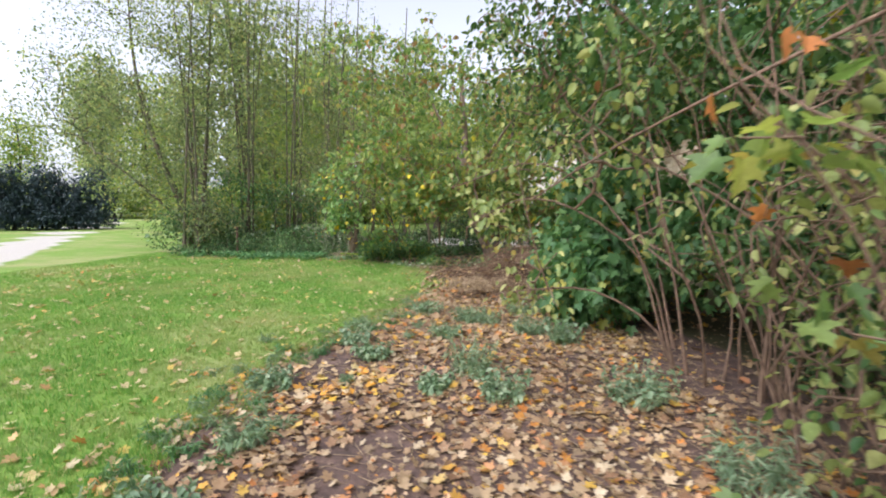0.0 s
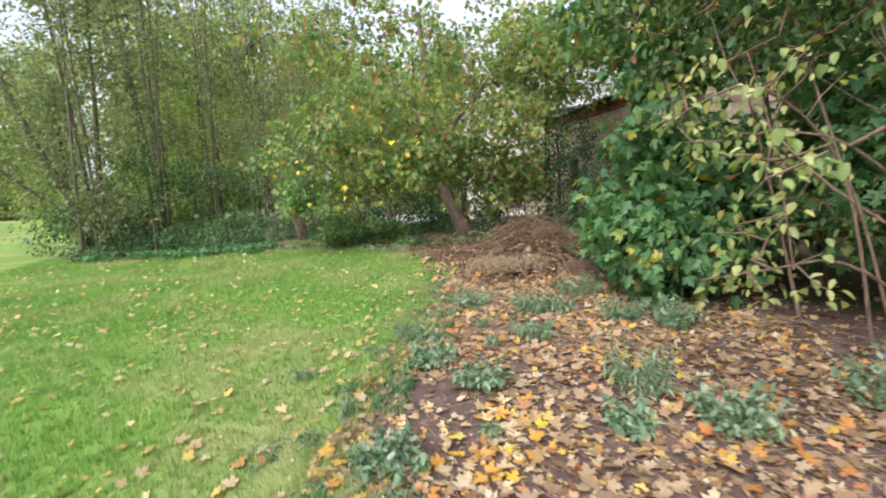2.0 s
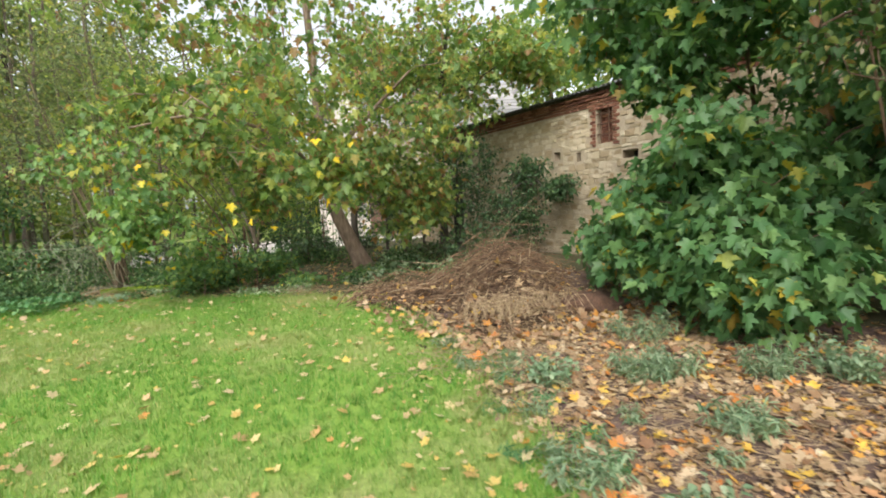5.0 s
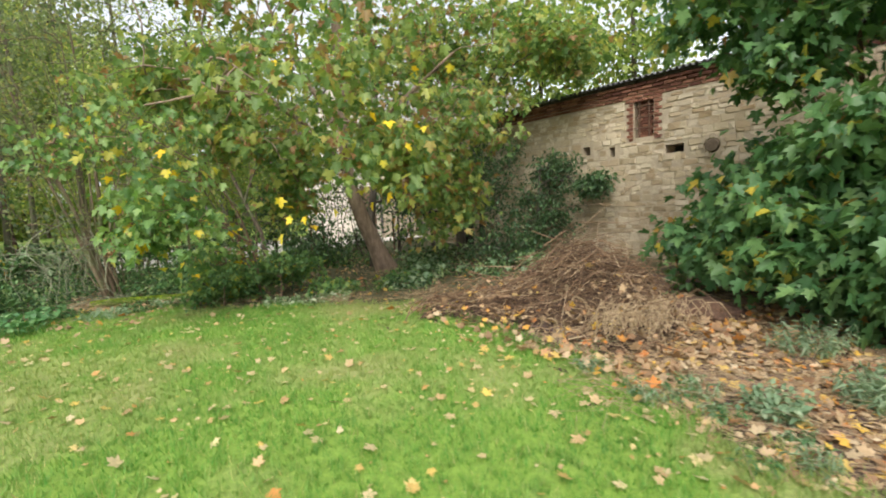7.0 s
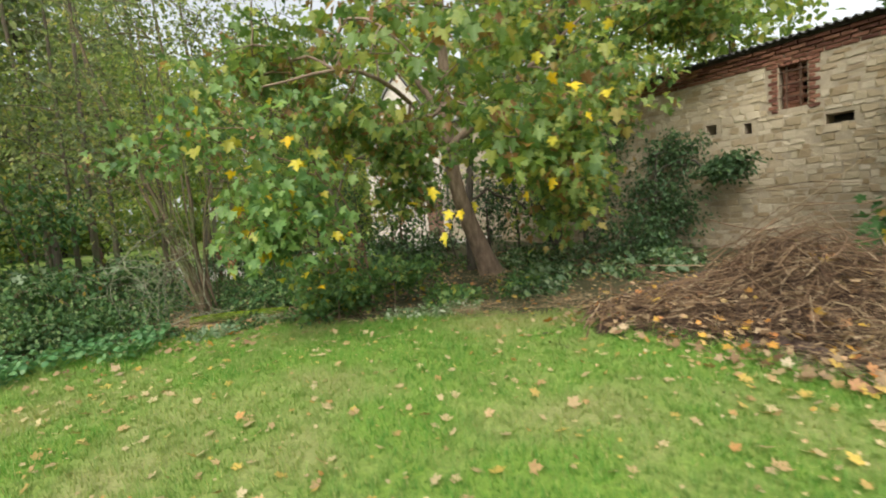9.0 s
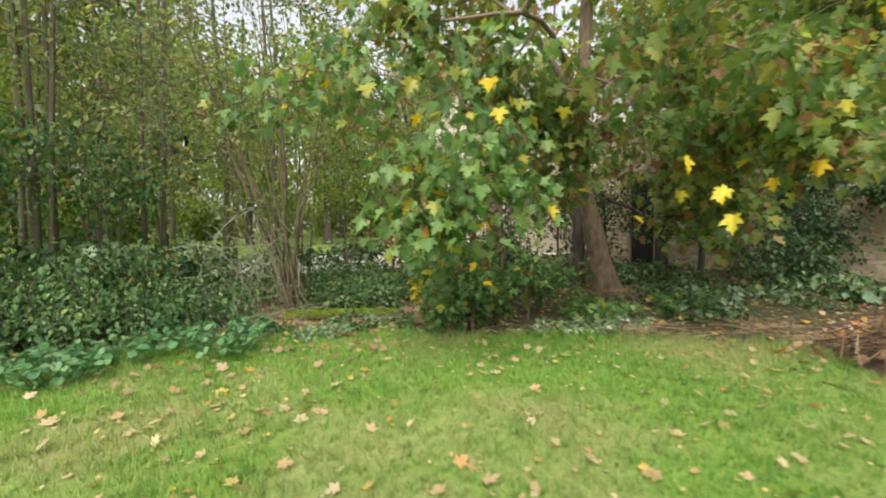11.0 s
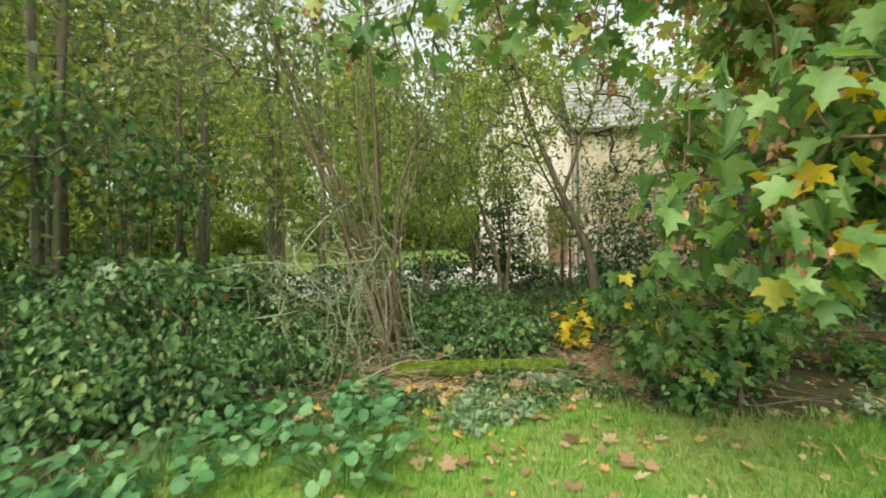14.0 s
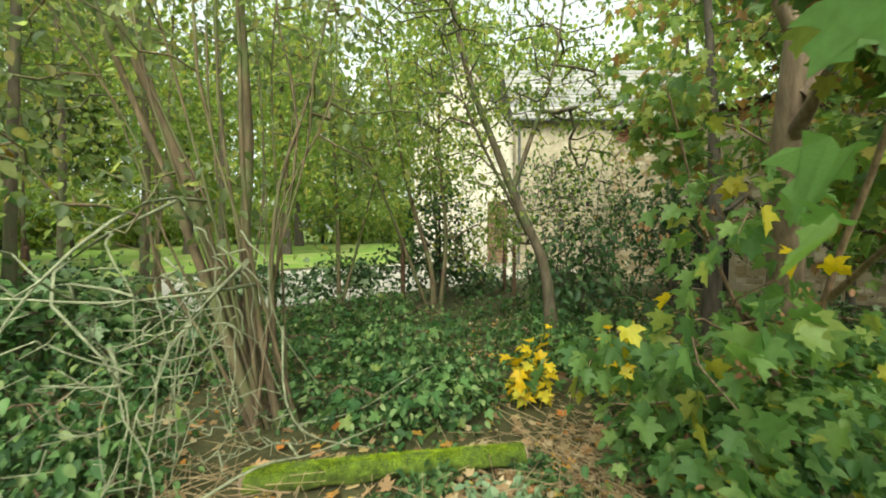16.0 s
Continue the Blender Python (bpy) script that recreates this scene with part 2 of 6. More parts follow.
M_RUST = plain_material("rusty_iron", (0.06, 0.035, 0.025), (0.16, 0.085, 0.05), 60.0, 0.8)
M_MORTAR = plain_material("lime_mortar", (0.34, 0.27, 0.19), (0.50, 0.42, 0.31), 30.0, 0.95, 0.5)
M_STONE = piece_material("limestone", [(0.0, (0.32, 0.245, 0.15)), (0.3, (0.48, 0.395, 0.27)), (0.6, (0.58, 0.50, 0.375)), (0.8, (0.44, 0.35, 0.235)), (1.0, (0.34, 0.25, 0.145))])
M_BRICK = piece_material("old_red_brick", [(0.0, (0.12, 0.045, 0.03)), (0.5, (0.20, 0.08, 0.05)), (1.0, (0.30, 0.14, 0.09))])
M_ROOF = plain_material("corrugated_roof", (0.05, 0.05, 0.05), (0.15, 0.15, 0.145), 14.0, 0.85)
M_RECESS = plain_material("shade_darkened_stone", (0.07, 0.05, 0.035), (0.19, 0.14, 0.095), 24.0, 0.95, 0.8)
# near-black for openings: the shade inside them is put into the colour
M_DARK = plain_material("interior_shade", (0.012, 0.010, 0.008), (0.03, 0.025, 0.02), 8.0)
M_WHITEWALL = plain_material("white_render", (0.44, 0.40, 0.34), (0.64, 0.59, 0.51), 6.0, 0.9)
M_CREAMWALL = plain_material("cream_rubble_render", (0.25, 0.215, 0.15), (0.43, 0.375, 0.28), 5.0, 0.95, 0.6)
M_SLATE = piece_material("slate_tiles", [(0.0, (0.20, 0.20, 0.20)), (1.0, (0.34, 0.33, 0.32))])
M_DOOR = plain_material("brown_door", (0.10, 0.06, 0.04), (0.20, 0.12, 0.08), 20.0)
# mulch kept dark so that the gaps between twigs read as shaded
M_TWIGSOIL = plain_material("shade_dark_mulch", (0.035, 0.020, 0.013), (0.12, 0.07, 0.042), 50.0, 1.0, 1.0, dist=0.04)
M_CLAYPOT = plain_material("reddish_earth", (0.06, 0.032, 0.02), (0.19, 0.105, 0.065), 40.0, 1.0, 1.0, dist=0.03)

# ---- plan: where lawn, bare path, undergrowth and drive lie ----
EDGE_Y = [-8, 2.9, 4.3, 5.2, 6.15, 6.7, 7.3, 7.9, 8.5, 9.9, 10.4, 11.2, 12.2]
EDGE_X = [-2.3, -1.96, -1.95, -1.8, -1.5, -1.2, -1.0, -0.8, -0.45, -0.42, -0.2, -0.1, -0.35]
FAR_X = [-60, -11.2, -10.4, -10.0, -7.0, -5.0, -4.3, -3.3, -3.0, -2.1, -1.1, -0.4]
FAR_Y = [60, 60, 24, 14.9, 15.4, 15.2, 15.35, 15.0, 14.4, 13.6, 12.9, 12.2]
HEDGE_Y = [-8, 1.0, 3.0, 5.3, 6.5, 7.4, 8.2, 9.0, 12.0]
HEDGE_X = [1.9, 1.9, 1.9, 1.8, 1.6, 1.5, 2.2, 2.6, 2.8]


def wob(x, y, s=1.3):
    return noise.noise((x * s, y * s, 3.1)) + 0.5 * noise.noise((x * s * 3, y * s * 3, 7.7))


def height(x, y):
    h = 0.025 * wob(x, y, 0.5)
    d = max(0.0, y - 27)
    h += 0.02 * min(d, 60)
    if x < -14:
        h += 0.012 * min(-14 - x, 60)
    return h


def lawn_mask(x, y):
    """Above 0 on the lawn, in about metres from its edge."""
    w = 0.28 * wob(x, y)
    right = np.interp(y, EDGE_Y, EDGE_X) - x
    far = np.interp(x, FAR_X, FAR_Y) - y
    return min(right, far, 6.0) + w


def path_mask(x, y):
    """Above 0 on the bare, leaf-strewn path between lawn and hedge."""
    if y > 12.2:
        return -1.0
    return min(x - np.interp(y, EDGE_Y, EDGE_X), 1.4 + np.interp(y, HEDGE_Y, HEDGE_X) - x, 12.4 - y) + 0.25 * wob(x, y)


def drive_mask(x, y):
    """The pale gravel drive beyond the thicket and the road past the lawn."""
    a = 3.2 - abs(y - (25.0 + 0.12 * x))
    if x < -4:
        a = -1.0
    # road from (-15.5, 13.5) to (-37, 45)
    ux, uy = -0.56, 0.83
    px, py = x + 15.0, y - 14.0
    b = 0.9 - abs(px * uy - py * ux)
    if px * ux + py * uy < -30:
        b = -1
    return max(a, b) + 0.2 * wob(x, y)


def axis_steps(a, b, fine, far):
    inner = np.arange(a, b + 1e-6, fine)
    out, s, v = [], fine, b
    while v < far:
        s *= 1.25
        v += s
        out.append(v)
    low, s, v = [], fine, a
    while v > -far:
        s *= 1.25
        v -= s
        low.append(v)
    return np.concatenate([low[::-1], inner, out])


def ground_material():
    m, nt, bsdf, out = nodes_of("ground")

    def attr(n):
        a = nt.nodes.new("ShaderNodeAttribute")
        a.attribute_name = n
        return a.outputs["Fac"]
    big = noise_tex(nt, 0.55, 4.0)
    fine = noise_tex(nt, 30.0, 6.0, 0.7)
    mid = noise_tex(nt, 5.0, 5.0, 0.65)
    grass = ramp(nt, fine, [(0.25, (0.09, 0.17, 0.025)), (0.55, (0.19, 0.31, 0.04)), (0.8, (0.30, 0.38, 0.08))])
    dry = ramp(nt, fine, [(0.25, (0.24, 0.22, 0.09)), (0.75, (0.50, 0.44, 0.22))])
    grass = mixc(nt, ramp(nt, big, [(0.46, (0, 0, 0)), (0.64, (0.65, 0.65, 0.65))]), grass, dry)
    soil = ramp(nt, mid, [(0.3, (0.06, 0.04, 0.034)), (0.55, (0.14, 0.092, 0.074)), (0.75, (0.26, 0.175, 0.13))])
    soil = mixc(nt, 0.6, soil, ramp(nt, fine, [(0.3, (0.5, 0.5, 0.5)), (0.7, (1.4, 1.3, 1.2))]), "MULTIPLY")
    mould = ramp(nt, fine, [(0.3, (0.035, 0.038, 0.014)), (0.6, (0.085, 0.08, 0.03)), (0.8, (0.17, 0.115, 0.055))])
    gravel = ramp(nt, fine, [(0.3, (0.38, 0.35, 0.31)), (0.7, (0.62, 0.58, 0.52))])
    soft = lambda a: ramp(nt, a, [(0.42, (0, 0, 0)), (0.58, (1, 1, 1))])
    col = mixc(nt, soft(attr("path")), mould, soil)
    col = mixc(nt, soft(attr("grass")), col, grass)
    col = mixc(nt, soft(attr("gravel")), col, gravel)
    nt.links.new(col, bsdf.inputs["Base Color"])
    bsdf.inputs["Roughness"].default_value = 0.95
    bump(nt, bsdf, fine, 0.6, 0.03)
    return m


def build_ground():
    xs = axis_steps(-12, 8, 0.16, 420)
    ys = axis_steps(-3, 30, 0.16, 420)
    nx, ny = len(xs), len(ys)
    verts, g, p, d = [], [], [], []
    for y in ys:
        for x in xs:
            verts.append((x, y, height(x, y)))
            far_meadow = 1.0 if (y > 29 or x < -20 or y < -4) else -1.0
            lm = lawn_mask(x, y)
            g.append(max(lm, far_meadow) * 0.9 + 0.5)
            p.append(path_mask(x, y) * 0.9 + 0.5)
            d.append(drive_mask(x, y) * 0.9 + 0.5)
    i = np.arange(nx * ny).reshape(ny, nx)
    faces = np.stack([i[:-1, :-1], i[:-1, 1:], i[1:, 1:], i[1:, :-1]], -1).reshape(-1, 4)
    me = bpy.data.meshes.new("ground")
    me.from_pydata(verts, [], faces.tolist())
    for n, v in (("grass", g), ("path", p), ("gravel", d)):
        at = me.attributes.new(n, "FLOAT", "POINT")
        at.data.foreach_set("value", np.clip(np.array(v, np.float32), 0, 1))
    me.shade_smooth()
    me.materials.append(ground_material())
    return tagged(new("ground", me), "mown lawn, bare leaf-strewn path and gravel drive", "ground", kind="structure")


ground = build_ground()

# ---- mesh helpers ----


def fast_mesh(name, verts, faces):
    """A mesh from numpy arrays; all faces have the same number of corners."""
    me = bpy.data.meshes.new(name)
    n, k = faces.shape
    me.vertices.add(len(verts))
    me.vertices.foreach_set("co", np.asarray(verts, np.float32).ravel())
    me.loops.add(n * k)
    me.loops.foreach_set("vertex_index", np.asarray(faces, np.int32).ravel())
    me.polygons.add(n)
    me.polygons.foreach_set("loop_start", np.arange(0, n * k, k, dtype=np.int32))
    me.update(calc_edges=True)
    me.validate()
    return me


def part_mesh(name, me, material, parent, label="", smooth=True):
    me.materials.append(material)
    if smooth:
        me.shade_smooth()
    ob = new(name, me)
    ob.parent = parent
    return tagged(ob, label)


def part(name, bm, material, parent, label="", smooth=False):
    me = bpy.data.meshes.new(name)
    bm.to_mesh(me)
    bm.free()
    return part_mesh(name, me, material, parent, label, smooth)


def thing(name, label, category, at=(0, 0, 0), group="", kind=""):
    e = new(name)
    e.location = at
    e.empty_display_size = 0.2
    return tagged(e, label, category, group, kind)


def tubes(a, b, ra, rb, k=5):
    """Tapered tubes from points a to points b, as vertices and quads."""
    a, b = np.asarray(a, float), np.asarray(b, float)
    ra, rb = np.asarray(ra, float), np.asarray(rb, float)
    d = b - a
    d /= np.linalg.norm(d, axis=1, keepdims=True) + 1e-9
    ref = np.where(np.abs(d[:, 2:3]) > 0.9, [[1.0, 0, 0]], [[0, 0, 1.0]])
    u = np.cross(d, ref)
    u /= np.linalg.norm(u, axis=1, keepdims=True) + 1e-9
    v = np.cross(d, u)
    ang = np.arange(k) * 2 * math.pi / k
    ring = u[:, None] * np.cos(ang)[None, :, None] + v[:, None] * np.sin(ang)[None, :, None]
    va = a[:, None] + ring * ra[:, None, None]
    vb = b[:, None] + ring * rb[:, None, None]
    verts = np.concatenate([va, vb], 1).reshape(-1, 3)
    i = np.arange(k)
    q = np.stack([i, (i + 1) % k, (i + 1) % k + k, i + k], -1)
    faces = (np.arange(len(a)) * 2 * k)[:, None, None] + q[None]
    return verts, faces.reshape(-1, 4)


def poly_tube(points, radii, k=10, rough=0.0, rng=None):
    """One continuous tapered tube along a line, with lumpy sides."""
    P = np.asarray(points, float)
    verts, faces = [], []
    for n, p in enumerate(P):
        d = P[min(n + 1, len(P) - 1)] - P[max(n - 1, 0)]
        d = d / (np.linalg.norm(d) + 1e-9)
        ref = np.array([1.0, 0, 0]) if abs(d[2]) > 0.5 else np.array([0, 0, 1.0])
        u = np.cross(d, ref)
        u /= np.linalg.norm(u) + 1e-9
        v = np.cross(d, u)
        for j in range(k):
            a = 2 * math.pi * j / k
            r = radii[n] * (1 + rough * noise.noise((p[0] * 3 + math.cos(a) * 1.5, p[1] * 3 + math.sin(a) * 1.5, p[2] * 1.2)))
            verts.append(p + r * (u * math.cos(a) + v * math.sin(a)))
        if n:
            o = (n - 1) * k
            faces += [(o + j, o + (j + 1) % k, o + k + (j + 1) % k, o + k + j) for j in range(k)]
    return np.array(verts), np.array(faces)


def smooth_line(points, n=14):
    """A Catmull-Rom line through the points."""
    P = [Vector(p) for p in points]
    P = [P[0] * 2 - P[1]] + P + [P[-1] * 2 - P[-2]]
    out = []
    seg = len(P) - 3
    for s in range(n + 1):
        t = s / n * seg
        i = min(int(t), seg - 1)
        f = t - i
        a, b, c, d = P[i:i + 4]
        out.append(0.5 * ((2 * b) + (c - a) * f + (2 * a - 5 * b + 4 * c - d) * f * f + (3 * b - 3 * c + d - a) * f ** 3))
    return np.array([tuple(v) for v in out])


# leaf outlines: right half from base to tip, y along the midrib
HALF_MAPLE = [(0, 0), (0.17, -0.10), (0.44, -0.03), (0.32, 0.17), (0.47, 0.26), (0.63, 0.57), (0.40, 0.49), (0.20, 0.50), (0.29, 0.73), (0.12, 0.79), (0, 1)]
HALF_OVAL = [(0, 0), (0.19, 0.10), (0.31, 0.33), (0.29, 0.58), (0.15, 0.84), (0, 1)]
HALF_DIAMOND = [(0, 0), (0.26, 0.25), (0.30, 0.55), (0, 1)]
HALF_ROUND = [(0, 0.05), (0.30, -0.10), (0.52, 0.25), (0.48, 0.65), (0.25, 0.92), (0, 1)]
HALF_THIN = [(0, 0), (0.09, 0.3), (0.07, 0.7), (0, 1)]


def leaf_shape(half, fold=0.3, curl=0.25):
    h = np.array(half, float)
    n = len(h)
    z = lambda p: fold * np.abs(p[:, 0]) - curl * p[:, 1] ** 2
    left = h[1:-1] * [-1, 1]
    allp = np.concatenate([h, left])
    v = np.column_stack([allp, z(allp)])
    right_face = list(range(n))
    left_face = [0] + [n - 1] + list(range(2 * n - 3, n - 1, -1))
    return v, np.array([right_face, left_face])


SHAPES = {"diamond": leaf_shape(HALF_DIAMOND), "maple": leaf_shape(HALF_MAPLE), "oval": leaf_shape(HALF_OVAL), "round": leaf_shape(HALF_ROUND, 0.15, 0.15),
          "thin": leaf_shape(HALF_THIN, 0.2, 0.4), "flat_maple": leaf_shape(HALF_MAPLE, 0.15, -0.12)}


def turns(yaw, tilt, roll):
    """Rotation matrices: roll round the midrib, then tip down by tilt, then turn by yaw."""
    n = len(yaw)
    cy, sy, ct, st, cr, sr = np.cos(yaw), np.sin(yaw), np.cos(tilt), np.sin(tilt), np.cos(roll), np.sin(roll)
    o, z = np.ones(n), np.zeros(n)
    Rz = np.stack([cy, -sy, z, sy, cy, z, z, z, o], -1).reshape(n, 3, 3)
    Rx = np.stack([o, z, z, z, ct, -st, z, st, ct], -1).reshape(n, 3, 3)
    Ry = np.stack([cr, z, sr, z, o, z, -sr, z, cr], -1).reshape(n, 3, 3)
    return Rz @ Rx @ Ry


def leaves(name, pos, yaw, tilt, roll, size, shape):
    v, f = SHAPES[shape]
    R = turns(yaw, tilt, roll)
    verts = np.einsum("nij,mj->nmi", R, v) * size[:, None, None] + pos[:, None]
    faces = f[None] + (np.arange(len(pos)) * len(v))[:, None, None]
    return fast_mesh(name, verts.reshape(-1, 3), faces.reshape(-1, f.shape[1]))


def sample_blobs(blobs, rng, gap=0.0, gap_scale=0.8):
    """Points in ellipsoids (x, y, z, rx, ry, rz, count), more of them near the skin, with airy gaps."""
    out = []
    for x, y, z, rx, ry, rz, n in blobs:
        made = 0
        tries = 0
        while made < n and tries < n * 30:
            tries += 1
            d = rng.normal(size=3)
            d /= np.linalg.norm(d)
            r = rng.random() ** 0.45
            p = np.array([x, y, z]) + d * r * [rx, ry, rz]
            if p[2] < 0.08:
                continue
            if gap and noise.noise((p[0] * gap_scale, p[1] * gap_scale, p[2] * gap_scale + 11)) < gap - 0.5:
                continue
            out.append(p)
            made += 1
    return np.array(out)


def grow(lines, targets, tip_r=0.004, sag=0.06, rng=None, power=0.42):
    """Branches from trunk lines to every target, each from the nearest wood grown so far."""
    nodes, par, cost = [], [], []
    for ln in lines:
        start = len(nodes)
        for j, p in enumerate(ln):
            nodes.append(np.array(p, float))
            par.append(start + j - 1 if j else -1)
            cost.append(0.0 if j > len(ln) * 0.3 else 0.8)
    fixed = len(nodes)
    base = np.array(nodes)
    order = np.argsort([np.min(np.linalg.norm(base - t, axis=1)) for t in targets])
    arr = np.zeros((fixed + len(targets) * 6, 3))
    arr[:fixed] = base
    cst = np.zeros(len(arr))
    cst[:fixed] = cost
    n = fixed
    tips = []
    for o in order:
        t = targets[o]
        dv = t - arr[:n]
        c = np.linalg.norm(dv, axis=1) + cst[:n] + 0.5 * np.maximum(0, -dv[:, 2])
        i = int(np.argmin(c))
        a = arr[i].copy()
        dist = np.linalg.norm(t - a)
        k = 1 if dist < 0.25 else (2 if dist < 0.7 else 4)
        prev = i
        for s in range(1, k + 1):
            f = s / k
            p = a + (t - a) * f
            if s < k:
                p = p + rng.normal(size=3) * dist * 0.05
                p[2] += sag * dist * math.sin(math.pi * f)
            arr[n] = p
            cst[n] = cst[prev] + 0.12 * dist / k
            par.append(prev)
            prev = n
            n += 1
        tips.append(n - 1)
    par = np.array(par)
    weight = np.zeros(n)
    weight[tips] = 1
    for j in range(n - 1, fixed - 1, -1):
        weight[par[j]] += weight[j]
    idx = np.arange(fixed, n)
    r = tip_r * np.maximum(weight[:n], 1) ** power
    pr = np.minimum(r[par[idx]], r[idx] * 1.5)
    return arr[par[idx]], arr[idx], pr, r[idx], arr[tips]


def plant(name, label, category, stems, blobs, leaf, bark, shape="maple", size=0.13, per=14, spread=0.28, seed=1, gap=0.0, tip_r=0.004, group="",
          stem_name="trunk", crown_name="crown", droop=0.5, twig_k=4, trunk_k=10, single=None, single_mat=None, single_shapes=0, accent=None, sag=0.06, power=0.42, gap_scale=0.8, mix=None, seeds=0):
    """A tree or shrub. stems: (points, radius at foot, radius at top)."""
    rng = np.random.default_rng(seed)
    foot = np.array(stems[0][0][0])
    e = thing(name, label, category, tuple(foot), group)
    lines = []
    for pts, r0, r1 in stems:
        ln = smooth_line(pts, 12)
        k = len(ln)
        rad = np.linspace(r0, r1, k)
        rad[0] *= 1.35
        rad[1] *= 1.1
        v, f = poly_tube(ln - foot, rad, trunk_k if r0 > 0.03 else 6, 0.25)
        part_mesh(stem_name, fast_mesh(stem_name, v, f), bark, e)
        lines.append(ln)
    if not blobs:
        return e
    T = sample_blobs(blobs, rng, gap, gap_scale)
    a, b, ra, rb, tips = grow(lines, T, tip_r, sag, rng, power)
    v, f = tubes(a - foot, b - foot, ra, rb, twig_k)
    tagged(part_mesh("branches", fast_mesh("branches", v, f), bark, e), kind="stuff")
    n = len(tips) * per
    if n:
        base = np.repeat(tips, per, 0)
        off = rng.normal(size=(n, 3)) * spread * [0.7, 0.7, 0.5]
        pos = base + off
        pos[:, 2] = np.maximum(pos[:, 2], 0.03)
        yaw = np.arctan2(off[:, 1], off[:, 0]) - math.pi / 2 + rng.normal(size=n) * 0.9
        tilt = -droop + rng.normal(size=n) * 0.45
        roll = rng.normal(size=n) * 0.45
        sz = size * rng.uniform(0.55, 1.25, n)
        pick = np.zeros(n, bool)
        if single is not None:
            d = np.linalg.norm(pos - np.array(single), axis=1)
            pick[np.argsort(d)[:single_shapes]] = True
            protos = []
            for j in range(4):
                vv, ff = leaf_shape(HALF_MAPLE, 0.15 + 0.12 * j, 0.1 + 0.12 * j)
                me = bpy.data.meshes.new("leaf")
                me.from_pydata(vv.tolist(), [], ff.tolist())
                me.materials.append(single_mat)
                protos.append(me)
            R = turns(yaw, tilt, roll)
            for c, j in enumerate(np.flatnonzero(pick)):
                ob = new("leaf", protos[c % 4])
                ob.parent = e
                ob.matrix_basis = Matrix.Translation(pos[j] - foot) @ Matrix(R[j].tolist()).to_4x4() @ Matrix.Scale(sz[j] * 1.1, 4)
        k = ~pick
        if mix:
            mshape, msize, mmat, share = mix
            other = k & (rng.random(n) < share)
            k &= ~other
            me = leaves("broad_leaves", pos[other] - foot, yaw[other], tilt[other], roll[other], msize * rng.uniform(0.6, 1.3, int(other.sum())), mshape)
            tagged(part_mesh("broad_leaves", me, mmat, e, smooth=False), kind="stuff")
        me = leaves(crown_name, pos[k] - foot, yaw[k], tilt[k], roll[k], sz[k], shape)
        tagged(part_mesh(crown_name, me, leaf, e, smooth=False), kind="stuff")
        if seeds:
            # hanging bunches of winged seeds
            c = tips[rng.choice(len(tips), seeds, replace=len(tips) < seeds)] + rng.normal(size=(seeds, 3)) * [0.08, 0.08, 0.03]
            m = seeds * 22
            q = np.repeat(c, 22, 0) + rng.normal(size=(m, 3)) * [0.035, 0.035, 0.055] - [0, 0, 0.08]
            me = leaves("seed_bunches", q - foot, rng.uniform(0, 6.28, m), -1.1 + rng.normal(size=m) * 0.5, rng.normal(size=m) * 0.6, rng.uniform(0.025, 0.045, m), "oval")
            tagged(part_mesh("seed_bunches", me, M_SEED, e, "brown hanging seed bunches", smooth=False), kind="stuff")
        if accent:
            amat, pts = accent
            rows = []
            for x, y, z, m in pts:
                rows += [(x + rng.normal() * 0.2, y + rng.normal() * 0.2, z + rng.normal() * 0.18) for _ in range(m)]
            q = np.array(rows)
            m = len(q)
            me = leaves("yellow_leaves", q - foot, rng.uniform(0, 6.28, m), -0.8 + rng.normal(size=m) * 0.4, rng.normal(size=m) * 0.4, size * rng.uniform(0.75, 1.1, m), shape)
            tagged(part_mesh("yellow_leaves", me, amat, e, "bright yellow autumn leaves", smooth=False), kind="stuff")
    return e

# ---- buildings ----


def box(bm, x0, x1, y0, y1, z0, z1):
    r = bmesh.ops.create_cube(bm, size=1)
    bmesh.ops.scale(bm, vec=(x1 - x0, y1 - y0, z1 - z0), verts=r["verts"])
    bmesh.ops.translate(bm, vec=((x0 + x1) / 2, (y0 + y1) / 2, (z0 + z1) / 2), verts=r["verts"])
    return r["verts"]


def stone_shapes(count, jitter, seed):
    """Rough blocks 1 x 1 x 1, with a chamfered, uneven face towards -x."""
    rng = np.random.default_rng(seed)
    out = []
    for _ in range(count):
        v = []
        for x, s in ((0.5, 1.0), (-0.35, 1.0), (-0.5, 0.9)):
            for y, z in ((-0.5, -0.5), (0.5, -0.5), (0.5, 0.5), (-0.5, 0.5)):
                v.append((x + rng.normal() * 0.05, y * s + rng.normal() * jitter, z * s + rng.normal() * jitter))
        f = []
        for o in (0, 4):
            f += [(o + j, o + (j + 1) % 4, o + 4 + (j + 1) % 4, o + 4 + j) for j in range(4)]
        f.append((8, 9, 10, 11))
        out.append((np.array(v), f))
    return out


